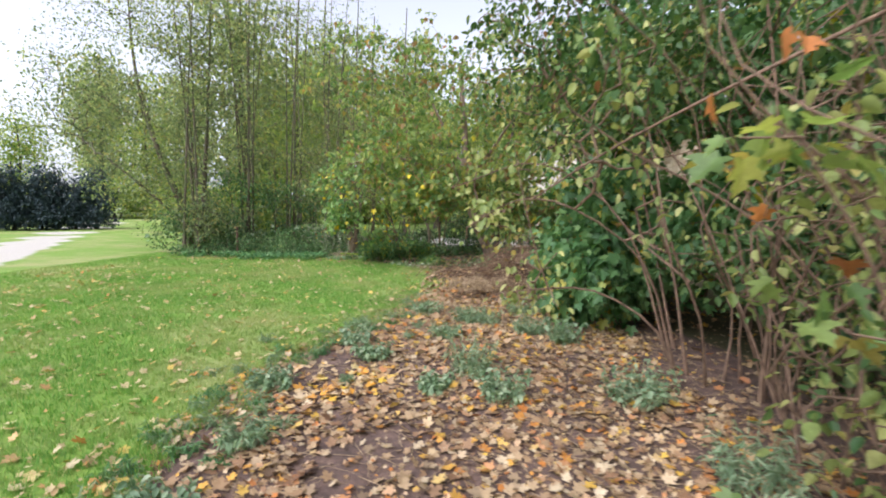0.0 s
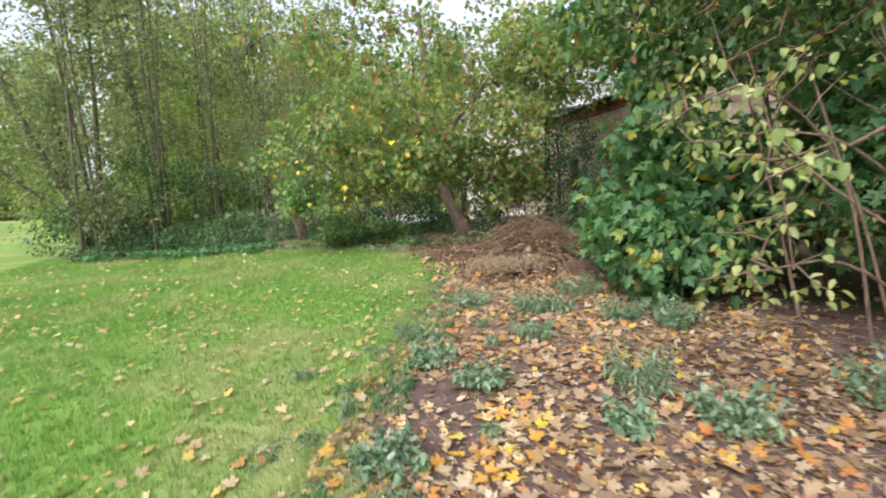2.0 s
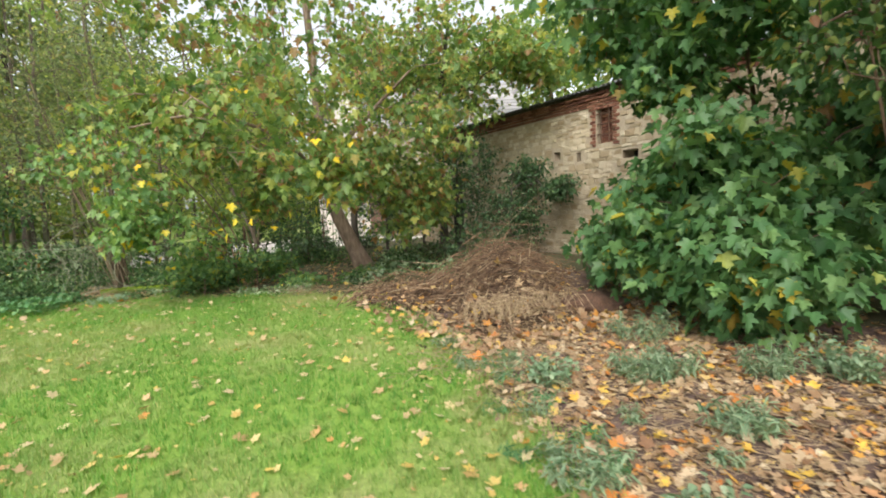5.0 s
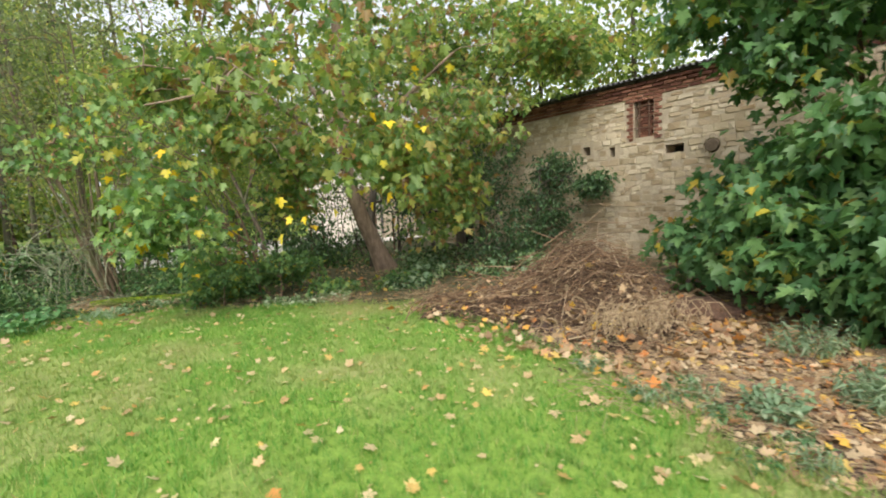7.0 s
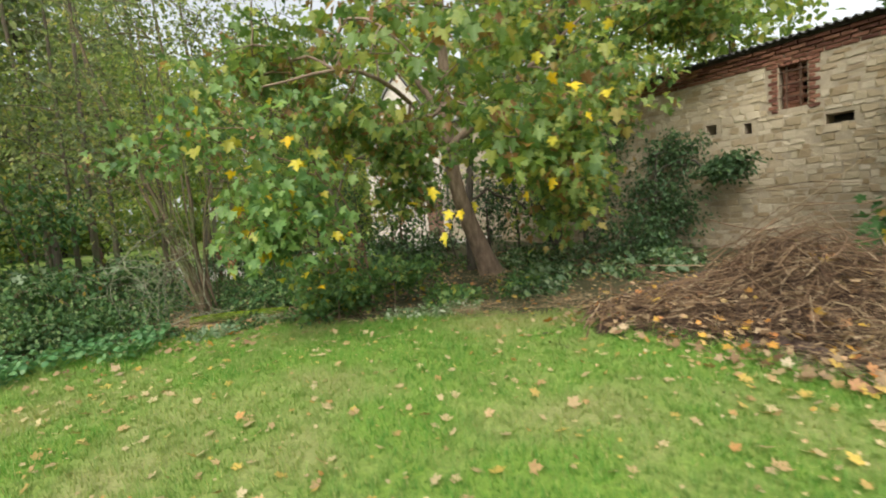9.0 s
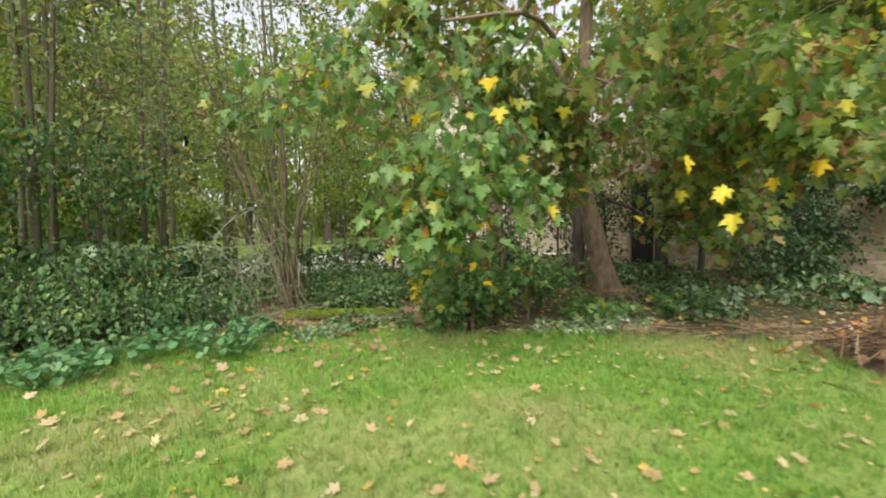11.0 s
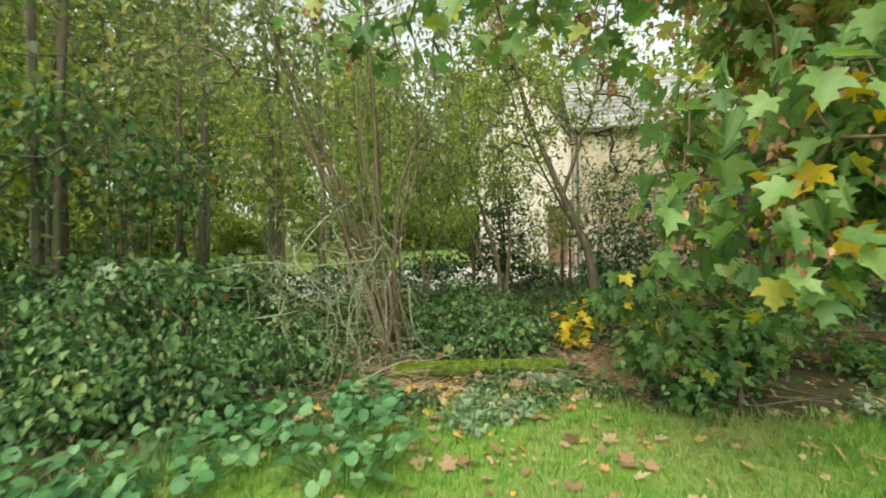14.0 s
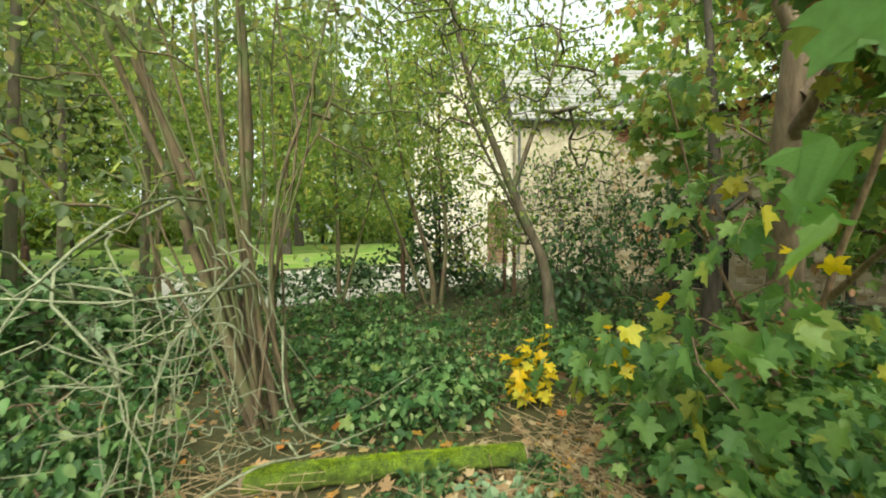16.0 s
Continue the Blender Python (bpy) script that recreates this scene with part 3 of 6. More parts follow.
def add_pieces(name, pieces, shapes, material, parent, near, rest_name, seed):
    """pieces: (x, y, z, depth, width, height). Those for which near() holds are objects, the rest one mesh."""
    rng = np.random.default_rng(seed)
    protos = []
    for v, f in shapes:
        me = bpy.data.meshes.new(name)
        me.from_pydata(v.tolist(), [], f)
        me.materials.append(material)
        protos.append(me)
    rv, rf = [], []
    for x, y, z, d, w, h in pieces:
        j = int(rng.integers(len(shapes)))
        if near(y, z):
            ob = new(name, protos[j])
            ob.parent = parent
            ob.matrix_basis = Matrix.Translation((x, y, z)) @ Matrix.Diagonal((d, w, h, 1))
        else:
            o = len(rv)
            v, f = shapes[j]
            rv += [(x + a * d, y + b * w, z + c * h) for a, b, c in v]
            rf += [tuple(o + i for i in q) for q in f]
    if rv:
        me = bpy.data.meshes.new(rest_name)
        me.from_pydata(rv, [], rf)
        me.materials.append(material)
        ob = new(rest_name, me)
        ob.parent = parent
        tagged(ob, kind="stuff")


BARN_Y0, BARN_Y1, WALL_X, STONE_TOP = 3.0, 20.6, 6.0, 3.64
OPENINGS = [(11.58, 12.04, 2.76, 3.64), (14.5, 14.9, 1.3, 2.25), (17.75, 18.55, 0.0, 2.35), (13.20, 13.42, 2.50, 2.72), (12.52, 12.66, 2.40, 2.62), (10.92, 11.32, 2.34, 2.52)]


def build_barn():
    barn = thing("barn", "old limestone barn with brick cornice and corrugated roof", "barn", (0, 0, 0))
    bm = bmesh.new()
    ys = sorted({BARN_Y0, BARN_Y1, *(o[0] for o in OPENINGS), *(o[1] for o in OPENINGS)})
    zs = sorted({-0.3, 4.02, *(o[2] for o in OPENINGS), *(o[3] for o in OPENINGS)})
    solid = {(a, b) for a in range(len(ys) - 1) for b in range(len(zs) - 1)
             if not any(o[0] <= ys[a] and o[1] >= ys[a + 1] and o[2] <= zs[b] and o[3] >= zs[b + 1] for o in OPENINGS)}
    made = {}

    def corner(d, a, b):
        if (d, a, b) not in made:
            made[d, a, b] = bm.verts.new((WALL_X + 0.45 * d, ys[a], zs[b]))
        return made[d, a, b]
    for a, b in sorted(solid):
        bm.faces.new([corner(0, *q) for q in ((a, b), (a, b + 1), (a + 1, b + 1), (a + 1, b))])
        bm.faces.new([corner(1, *q) for q in ((a, b), (a + 1, b), (a + 1, b + 1), (a, b + 1))])
        for n, p, q in (((a - 1, b), (a, b), (a, b + 1)), ((a + 1, b), (a + 1, b + 1), (a + 1, b)), ((a, b - 1), (a + 1, b), (a, b)), ((a, b + 1), (a, b + 1), (a + 1, b + 1))):
            if n not in solid:
                bm.faces.new((corner(0, *p), corner(1, *p), corner(1, *q), corner(0, *q)))
    bmesh.ops.recalc_face_normals(bm, faces=bm.faces)
    wall = part("wall", bm, M_MORTAR, barn, "pale limestone rubble wall with lime mortar")
    bm = bmesh.new()
    box(bm, 9.6, 10.0, BARN_Y0, BARN_Y1, -0.3, 4.5)
    for y in (BARN_Y0, BARN_Y1):
        v = [bm.verts.new((x, y + s, z)) for s in (-0.2, 0.2) for x, z in ((WALL_X + 0.46, -0.3), (9.59, -0.3), (9.59, 4.45), (WALL_X + 0.46, 4.02))]
        bm.faces.new(v[:4])
        bm.faces.new(v[:3:-1])
        for j in range(4):
            bm.faces.new((v[j], v[(j + 1) % 4], v[4 + (j + 1) % 4], v[4 + j]))
    part("side_walls", bm, M_MORTAR, barn)
    # dark sheet behind the openings, standing in for the unlit interior
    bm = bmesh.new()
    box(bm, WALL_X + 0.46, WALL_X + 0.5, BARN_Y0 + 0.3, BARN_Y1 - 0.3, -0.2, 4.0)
    part("shade_sheet", bm, M_DARK, barn, "near-black sheet standing in for interior shade behind the openings")

    # limestone courses
    rng = np.random.default_rng(5)
    pieces = []
    z = 0.05
    while z < STONE_TOP - 0.05:
        h = min(rng.uniform(0.075, 0.17), STONE_TOP - z)
        y = BARN_Y0 + 0.05
        while y < BARN_Y1 - 0.1:
            w = rng.uniform(0.09, 0.29)
            hit_open = any(y < o[1] + 0.02 and y + w > o[0] - 0.02 and z < o[3] and z + h > o[2] + 0.02 for o in OPENINGS)
            brick_jamb = 11.40 < y + w and y < 12.22 and z + h > 2.72
            if hit_open or brick_jamb:
                # fit a shorter stone up to the opening
                y += 0.07
                continue
            gap_to = [o[0] for o in OPENINGS if o[0] > y and z < o[3] and z + h > o[2] and y + w > o[0]]
            if gap_to:
                w = max(0.08, gap_to[0] - y)
            proud = rng.uniform(0.001, 0.020)
            pieces.append((WALL_X + 0.05 - proud, y + w / 2, z + h / 2, 0.1, w - 0.01 + rng.normal() * 0.012, h * rng.uniform(0.70, 1.06) - 0.006))
            y += w
        z += h
    add_pieces("stone", pieces, stone_shapes(12, 0.085, 2), M_STONE, wall, lambda y, z: 9.4 < y < 13.7 and z > 1.0, "stonework", 3)

    # brick cornice, jambs and lintel
    bricks = []
    for row, (z, proud) in enumerate(((3.685, 0.015), (3.765, 0.03), (3.845, 0.07), (3.925, 0.11))):
        y = BARN_Y0 + (0.12 if row % 2 else 0.0)
        while y < BARN_Y1 - 0.25:
            bricks.append((WALL_X + 0.05 - proud, y + 0.12, z, 0.12, 0.232, 0.068))
            y += 0.245
    for n in range(13):
        z = 2.735 + n * 0.078
        wl_, wr = (0.17, 0.11) if n % 2 else (0.11, 0.18)
        bricks.append((WALL_X + 0.04, 12.05 + wl_ / 2, z, 0.12, wl_ - 0.01, 0.066))
        bricks.append((WALL_X + 0.04, 11.57 - wr / 2, z, 0.12, wr - 0.01, 0.066))
    for n in range(8):
        bricks.append((WALL_X + 0.035, 11.44 + n * 0.108, 3.60, 0.12, 0.094, 0.066))
    add_pieces("brick", bricks, stone_shapes(4, 0.02, 9), M_BRICK, wall, lambda y, z: 8.6 < y < 14.6, "brickwork", 4)

    # bricked-up window with iron bars
    win = thing("window", "", "")
    win.parent = barn
    fill = []
    for n in range(12):
        y = 11.59 + (0.11 if n % 2 else 0.0)
        while y < 12.0:
            w = min(0.22, 12.03 - y)
            fill.append((WALL_X + 0.22, y + w / 2, 2.80 + n * 0.078, 0.12, w - 0.012, 0.066))
            y += w
    bm = bmesh.new()
    for x, y, z, d, w, h in fill:
        box(bm, x - d / 2, x + d / 2, y - w / 2, y + w / 2, z - h / 2, z + h / 2)
    part("brick_infill", bm, M_BRICK, win, "dark red brick infill")
    for y in (11.70, 11.92):
        bm = bmesh.new()
        box(bm, WALL_X + 0.02, WALL_X + 0.045, y - 0.012, y + 0.012, 2.76, 3.72)
        part("bar", bm, M_RUST, win)
    for z in (2.98, 3.22, 3.46):
        bm = bmesh.new()
        box(bm, WALL_X + 0.015, WALL_X + 0.05, 11.58, 12.04, z - 0.01, z + 0.01)
        part("bar", bm, M_RUST, win)
    # round recess in the wall: a brown disc with its shade put into the colour
    bm = bmesh.new()
    r = bmesh.ops.create_cone(bm, cap_ends=True, segments=18, radius1=0.15, radius2=0.12, depth=0.10)
    bmesh.ops.rotate(bm, verts=bm.verts, cent=(0, 0, 0), matrix=Matrix.Rotation(radians(-90), 3, "Y"))
    bmesh.ops.translate(bm, verts=bm.verts, vec=(WALL_X - 0.03, 10.36, 2.40))
    part("recess_disc", bm, M_RECESS, barn, "brown stone disc darkened for the shade of a round recess")
    bm = bmesh.new()
    for k in range(12):
        a = k * math.pi / 6
        box(bm, WALL_X - 0.035, WALL_X + 0.05, 10.36 + 0.20 * math.cos(a) - 0.045, 10.36 + 0.20 * math.cos(a) + 0.045, 2.40 + 0.20 * math.sin(a) - 0.04, 2.40 + 0.20 * math.sin(a) + 0.04)
    part("stone_ring", bm, M_MORTAR, barn)
    # doorway: an added near-black panel gives the darkness within the opening
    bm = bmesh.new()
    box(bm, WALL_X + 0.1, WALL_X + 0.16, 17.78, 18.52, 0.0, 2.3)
    part("door", bm, M_DARK, barn, "near-black panel standing in for the shade in the barn doorway")
    # wooden wall plate and corrugated sheets
    bm = bmesh.new()
    box(bm, WALL_X - 0.10, WALL_X + 0.1, BARN_Y0, BARN_Y1, 3.975, 4.06)
    part("wall_plate", bm, M_BARKDARK, barn, "dark timber wall plate")
    n = int((BARN_Y1 - BARN_Y0 + 0.5) / 0.13) * 6
    ys = np.linspace(BARN_Y0 - 0.25, BARN_Y1 + 0.25, n)
    wave = 0.028 * np.sin((ys - ys[0]) / 0.13 * 2 * math.pi)
    verts = []
    for dz in (0.0, -0.012):
        for x, z in ((5.74, 3.98), (10.2, 4.62)):
            verts += [(x, y, z + 0.06 + w + dz) for y, w in zip(ys, wave)]
    i = np.arange(n - 1)
    f = [np.stack([i, i + 1, n + i + 1, n + i], -1), np.stack([2 * n + i, 3 * n + i, 3 * n + i + 1, 2 * n + i + 1], -1), np.stack([i, 2 * n + i, 2 * n + i + 1, i + 1], -1)]
    part_mesh("roof", fast_mesh("roof", np.array(verts), np.concatenate(f)), M_ROOF, barn, "grey corrugated roofing sheets")
    return barn


build_barn()

HOUSE = Matrix.Translation((-4.72, 13.66, 0)) @ Matrix(((0.806, 0.591, 0, 0), (-0.591, 0.806, 0, 0), (0, 0, 1, 0), (0, 0, 0, 1)))


def build_house():
    h = thing("house", "white and cream rendered house with slate roof", "house")
    h.matrix_basis = HOUSE
    bm = bmesh.new()
    box(bm, 2.45, 9.0, 15.0, 19.5, -0.3, 5.05)
    part("wall", bm, M_CREAMWALL, h, "cream rubble stone wall")
    bm = bmesh.new()
    g0, g1, y0, y1, ez, az = -1.0, 2.44, 15.6, 22.0, 4.75, 7.4
    v = [bm.verts.new((x, y, z)) for y in (y0, y1) for x, z in ((g0, -0.3), (g1, -0.3), (g1, ez), ((g0 + g1) / 2, az), (g0, ez))]
    bm.faces.new(v[:5][::-1])
    bm.faces.new(v[5:])
    for j in range(5):
        bm.faces.new((v[j], v[(j + 1) % 5], v[5 + (j + 1) % 5], v[5 + j]))
    part("gable_wall", bm, M_WHITEWALL, h, "whitewashed gable wall")
    rows = 13
    for j in range(rows):
        bm = bmesh.new()
        a, b = j / rows, (j + 1.18) / rows
        ya, za, yb, zb = 14.75 + 2.6 * a, 5.0 + 2.5 * a, 14.75 + 2.6 * b, 5.0 + 2.5 * b - 0.035
        v = [bm.verts.new(p) for p in ((2.3, ya, za + 0.03), (9.1, ya, za + 0.03), (9.1, yb, zb + 0.03), (2.3, yb, zb + 0.03), (2.3, ya, za), (9.1, ya, za), (9.1, yb, zb), (2.3, yb, zb))]
        for q in ((0, 1, 2, 3), (7, 6, 5, 4), (0, 4, 5, 1), (1, 5, 6, 2), (2, 6, 7, 3), (3, 7, 4, 0)):
            bm.faces.new([v[k] for k in q])
        part("tile_course", bm, M_SLATE, h)
    bm = bmesh.new()
    v = [bm.verts.new(p) for p in ((2.3, 17.4, 7.5), (9.1, 17.4, 7.5), (9.1, 19.8, 5.0), (2.3, 19.8, 5.0))]
    bm.faces.new(v)
    part("back_roof", bm, M_SLATE, h)
    for s in (-1, 1):
        bm = bmesh.new()
        xe = g0 - 0.15 if s < 0 else g1 + 0.15
        xm = (g0 + g1) / 2
        pts = [(xe, ez - 0.15), (xm, az + 0.08), (xm, az + 0.16), (xe, ez - 0.07)]
        v = [bm.verts.new((x, y, z)) for y in (y0 - 0.15, y1) for x, z in pts]
        for q in ((0, 1, 2, 3), (7, 6, 5, 4), (0, 4, 5, 1), (1, 5, 6, 2), (2, 6, 7, 3), (3, 7, 4, 0)):
            bm.faces.new([v[k] for k in q])
        part("gable_roof", bm, M_SLATE, h)
    v, f = tubes([(2.3, 14.72, 4.98)], [(9.1, 14.72, 4.98)], [0.06], [0.06], 10)
    part_mesh("gutter", fast_mesh("gutter", v, f), M_ROOF, h, "grey gutter")
    v, f = tubes([(2.55, 14.93, 0.2)], [(2.55, 14.93, 4.95)], [0.045], [0.045], 8)
    part_mesh("downpipe", fast_mesh("downpipe", v, f), M_ROOF, h, "pale downpipe")
    bm = bmesh.new()
    box(bm, 1.55, 2.25, 15.5, 15.58, 0.2, 2.35)
    part("door", bm, M_DOOR, h, "brown wooden door")
    for x0, x1, z0, z1 in ((1.47, 1.545, 0.2, 2.43), (2.255, 2.33, 0.2, 2.43), (1.546, 2.254, 2.355, 2.43)):
        bm = bmesh.new()
        box(bm, x0, x1, 15.46, 15.59, z0, z1)
        part("door_frame", bm, M_WHITEWALL, h)
    # vent openings are not cut; black blocks on the wall give their shade
    for x, z, w, hh in ((3.85, 3.55, 0.10, 0.3), (4.75, 3.45, 0.10, 0.3), (4.93, 2.25, 0.22, 0.16)):
        bm = bmesh.new()
        box(bm, x - w / 2, x + w / 2, 14.97, 15.02, z - hh / 2, z + hh / 2)
        part("vent", bm, M_DARK, h, "near-black block standing in for the shade in a vent opening")
    return h


build_house()

# ---- fence posts ----


def fence_post(x, y, h, r=0.028, lean=(0, 0)):
    e = thing("fence_post", "thin rusty iron fence post", "fence post", (x, y, height(x, y)), "fence posts beyond the thicket")
    v, f = poly_tube([(0, 0, -0.1), (lean[0] * 0.5, lean[1] * 0.5, h * 0.5), (lean[0], lean[1], h)], [r, r, r * 0.95], 8)
    part_mesh("post", fast_mesh("post", v, f), M_RUST, e)
    bm = bmesh.new()
    bmesh.ops.create_uvsphere(bm, u_segments=8, v_segments=5, radius=r * 1.15)
    bmesh.ops.translate(bm, verts=bm.verts, vec=(lean[0], lean[1], h))
    part("cap", bm, M_RUST, e)


for px, py, ph, pr in ((1.73, 20.3, 1.25, 0.035), (-0.9, 20.0, 1.15, 0.04), (0.9, 19.2, 1.2, 0.03), (-6.42, 17.4, 0.75, 0.035), (-7.9, 15.9, 0.95, 0.04), (3.6, 19.0, 1.2, 0.03), (-3.3, 20.4, 1.1, 0.035), (-5.6, 20.8, 1.1, 0.035)):
    fence_post(px, py, ph, pr)

# ---- mossy log ----


def mossy_log():
    e = thing("mossy_log", "fallen log covered in bright green moss", "log", (-3.72, 15.72, -0.005))
    ln = smooth_line([(-0.52, 0.27, 0.065), (-0.15, 0.07, 0.085), (0.35, -0.16, 0.08), (0.80, -0.36, 0.065)], 26)
    rad = [0.058 + 0.006 * math.sin(j * 1.3) for j in range(len(ln))]
    v, f = poly_tube(ln, rad, 14, 0.35)
    part_mesh("trunk", fast_mesh("trunk", v, f), M_LOG, e, "mossy bark darkened for the shade on the lower sides")
    for end, d in ((ln[0], -1), (ln[-1], 1)):
        bm = bmesh.new()
        bmesh.ops.create_cone(bm, cap_ends=True, segments=12, radius1=0.058, radius2=0.054, depth=0.03)
        bmesh.ops.rotate(bm, verts=bm.verts, cent=(0, 0, 0), matrix=Matrix.Rotation(radians(90), 3, "Y") @ Matrix.Rotation(radians(25), 3, "X"))
        bmesh.ops.translate(bm, verts=bm.verts, vec=tuple(end))
        part("cut_end", bm, M_BARK, e)
    # tufts of moss
    rng = np.random.default_rng(8)
    n = 6500
    j = rng.integers(0, len(ln) - 1, n)
    t = rng.random((n, 1))
    c = ln[j] * (1 - t) + ln[j + 1] * t
    a = 1.6 + rng.normal(size=n) * 0.55
    side = np.array([0.42, 0.9, 0])
    nrm = np.cos(a)[:, None] * side + np.sin(a)[:, None] * np.array([0, 0, 1.0])
    p = c + nrm * 0.056
    yaw = rng.uniform(0, 6.28, n)
    me = leaves("moss_tufts", p, yaw, rng.uniform(0.3, 1.4, n), rng.normal(size=n) * 0.5, rng.uniform(0.009, 0.019, n), "thin")
    part_mesh("moss_tufts", me, M_MOSS, e, smooth=False)


mossy_log()

# ---- brushwood pile ----


def pile_height(x, y):
    u, v = (x - 1.2) * 0.84 - (y - 10.25) * 0.54, (x - 1.2) * 0.54 + (y - 10.25) * 0.84
    m = 0.60 * math.exp(-(((u - 0.2) / 0.76) ** 2 + (v / 0.8) ** 2) ** 1.5)
    m += 0.20 * math.exp(-(((u + 1.0) / 0.75) ** 2 + ((v + 0.1) / 0.7) ** 2))
    m += 0.13 * math.exp(-(((x - 0.45) / 0.8) ** 2 + ((y - 9.0) / 0.55) ** 2) ** 1.3)
    m += 0.10 * math.exp(-(((u + 1.8) / 0.45) ** 2 + ((v - 0.1) / 0.35) ** 2))
    return m * (1 + 0.5 * noise.noise((x * 2.4, y * 2.4, 5)) + 0.45 * noise.noise((x * 5.2, y * 5.2, 8)))


def brush_pile():
    rng = np.random.default_rng(21)
    e = thing("brushwood_pile", "heap of dry brown cut twigs and garden waste", "brush pile", (0.9, 10.2, 0))
    xs, ys = np.linspace(-1.3, 3.3, 70), np.linspace(7.7, 12.7, 74)
    verts = [(x - 0.9, y - 10.2, pile_height(x, y) * 0.8 - 0.05 + 0.09 * noise.noise((x * 5, y * 5, 1))) for y in ys for x in xs]
    i = np.arange(70 * 74).reshape(74, 70)
    faces = np.stack([i[:-1, :-1], i[:-1, 1:], i[1:, 1:], i[1:, :-1]], -1).reshape(-1, 4)
    part_mesh("mound", fast_mesh("mound", np.array(verts), faces), M_TWIGSOIL, e, "brown twig mulch, darkened for the shade between twigs")

    protos = []
    for j in range(6):
        bend = rng.normal(size=3) * 0.10
        ln = smooth_line([(-0.5, 0, 0), (-0.15, bend[0], bend[1]), (0.2, bend[2], bend[0] * 0.6), (0.5, 0, 0)], 6)
        v, f = poly_tube(ln, np.linspace(0.008, 0.003, len(ln)), 5)
        me = fast_mesh("stick", v, f)
        me.materials.append(M_PILESTICK)
        protos.append(me)
    A, B, RA, RB = [], [], [], []
    n = 2300
    for j in range(n):
        while True:
            x, y = rng.uniform(-0.9, 2.8), rng.uniform(8.1, 12.4)
            hgt = pile_height(x, y)
            if hgt > 0.06 and rng.random() < 0.3 + hgt:
                break
        big = 200 < j < 260 or j % 28 == 0
        L = (rng.uniform(1.0, 1.8) if big else rng.uniform(0.2, 0.9)) * (0.5 + 0.6 * min(1, hgt * 1.6))
        ang = radians(-33) + rng.normal() * 0.75 + 1.3 * noise.noise((x * 1.5, y * 1.5, 9))
        if rng.random() < 0.2:
            ang = rng.uniform(0, 3.14)
        dx, dy = math.cos(ang) * L / 2, math.sin(ang) * L / 2
        lift = abs(rng.normal()) * 0.115 * min(1.0, 0.35 + 1.5 * hgt) * (1.9 if big else 1.0)
        za, zb = 0.6 * pile_height(x - dx, y - dy) + 0.4 * hgt + lift * rng.uniform(0, 1.5), 0.6 * pile_height(x + dx, y + dy) + 0.4 * hgt + lift * rng.uniform(0, 2.4)
        a = np.array([x - dx - 0.9, y - dy - 10.2, max(za, 0.02)])
        b = np.array([x + dx - 0.9, y + dy - 10.2, max(zb, 0.02)])
        if j < 260:
            d = Vector(b - a)
            ob = new("stick", protos[j % 6])
            ob.parent = e
            q = d.to_track_quat("X", "Z").to_matrix().to_4x4()
            ob.matrix_basis = Matrix.Translation((a + b) / 2 + [0, 0, 0.02]) @ q @ Matrix.Diagonal((d.length, 1, 1, 1)) @ Matrix.Rotation(rng.uniform(0, 6), 4, "X")
        else:
            m = (a + b) / 2 + rng.normal(size=3) * 0.12 * L
            m[2] = max(m[2], pile_height(x, y))
            r = 0.0022 + 0.005 * rng.random() ** 2
            A += [a, m]
            B += [m, b]
            RA += [r, r * 0.8]
            RB += [r * 0.8, r * 0.4]
    v, f = tubes(A, B, RA, RB, 4)
    tagged(part_mesh("twigs", fast_mesh("twigs", v, f), M_PILESTICK, e), kind="stuff")
    # arched tuft of dead stalks at the near foot
    A, B, RA, RB = [], [], [], []
    for j in range(110):
        c = np.array([0.35 + rng.normal() * 0.35 - 0.9, 8.85 + rng.normal() * 0.22 - 10.2, 0.18])
        ang = rng.uniform(0, 6.28)
        L = rng.uniform(0.2, 0.42)
        p = [c + np.array([math.cos(ang) * L * s, math.sin(ang) * L * s, 0.26 * math.sin(s * math.pi * 0.85) - 0.12 * s]) for s in (0, 0.33, 0.66, 1.0)]
        for q in range(3):
            A.append(p[q])
            B.append(p[q + 1])
            RA.append(0.0045)
            RB.append(0.0035)
    v, f = tubes(A, B, RA, RB, 4)
    tagged(part_mesh("dead_stalks", fast_mesh("dead_stalks", v, f), M_DRYSTICK, e), "arched straw-coloured dead stalks", kind="stuff")
    n = 1500
    x, y = rng.uniform(-0.8, 2.4, n), 8.1 + 3.8 * rng.random(n) ** 1.5
    z = np.array([pile_height(a, b) for a, b in zip(x, y)]) + 0.04
    me = leaves("leaves", np.column_stack([x - 0.9, y - 10.2, z]), rng.uniform(0, 6.28, n), rng.normal(size=n) * 0.5, rng.normal(size=n) * 0.5, rng.uniform(0.035, 0.11, n), "flat_maple")
    part_mesh("leaves", me, M_LITTER, e, "dry leaves caught on the heap", smooth=False)
    heap = thing("earth_heap", "small reddish brown heap of earth", "earth heap", (1.75, 8.75, 0))
    bm = bmesh.new()
    bmesh.ops.create_icosphere(bm, subdivisions=4, radius=1)
    for v in bm.verts:
        s = 1 + 0.3 * noise.noise(v.co * 2.5) + 0.2 * noise.noise(v.co * 7)
        v.co = Vector((v.co.x * 0.5 * s, v.co.y * 0.4 * s, max(-0.05, v.co.z * 0.2 * s)))
    part("soil", bm, M_CLAYPOT, heap, smooth=True)


brush_pile()

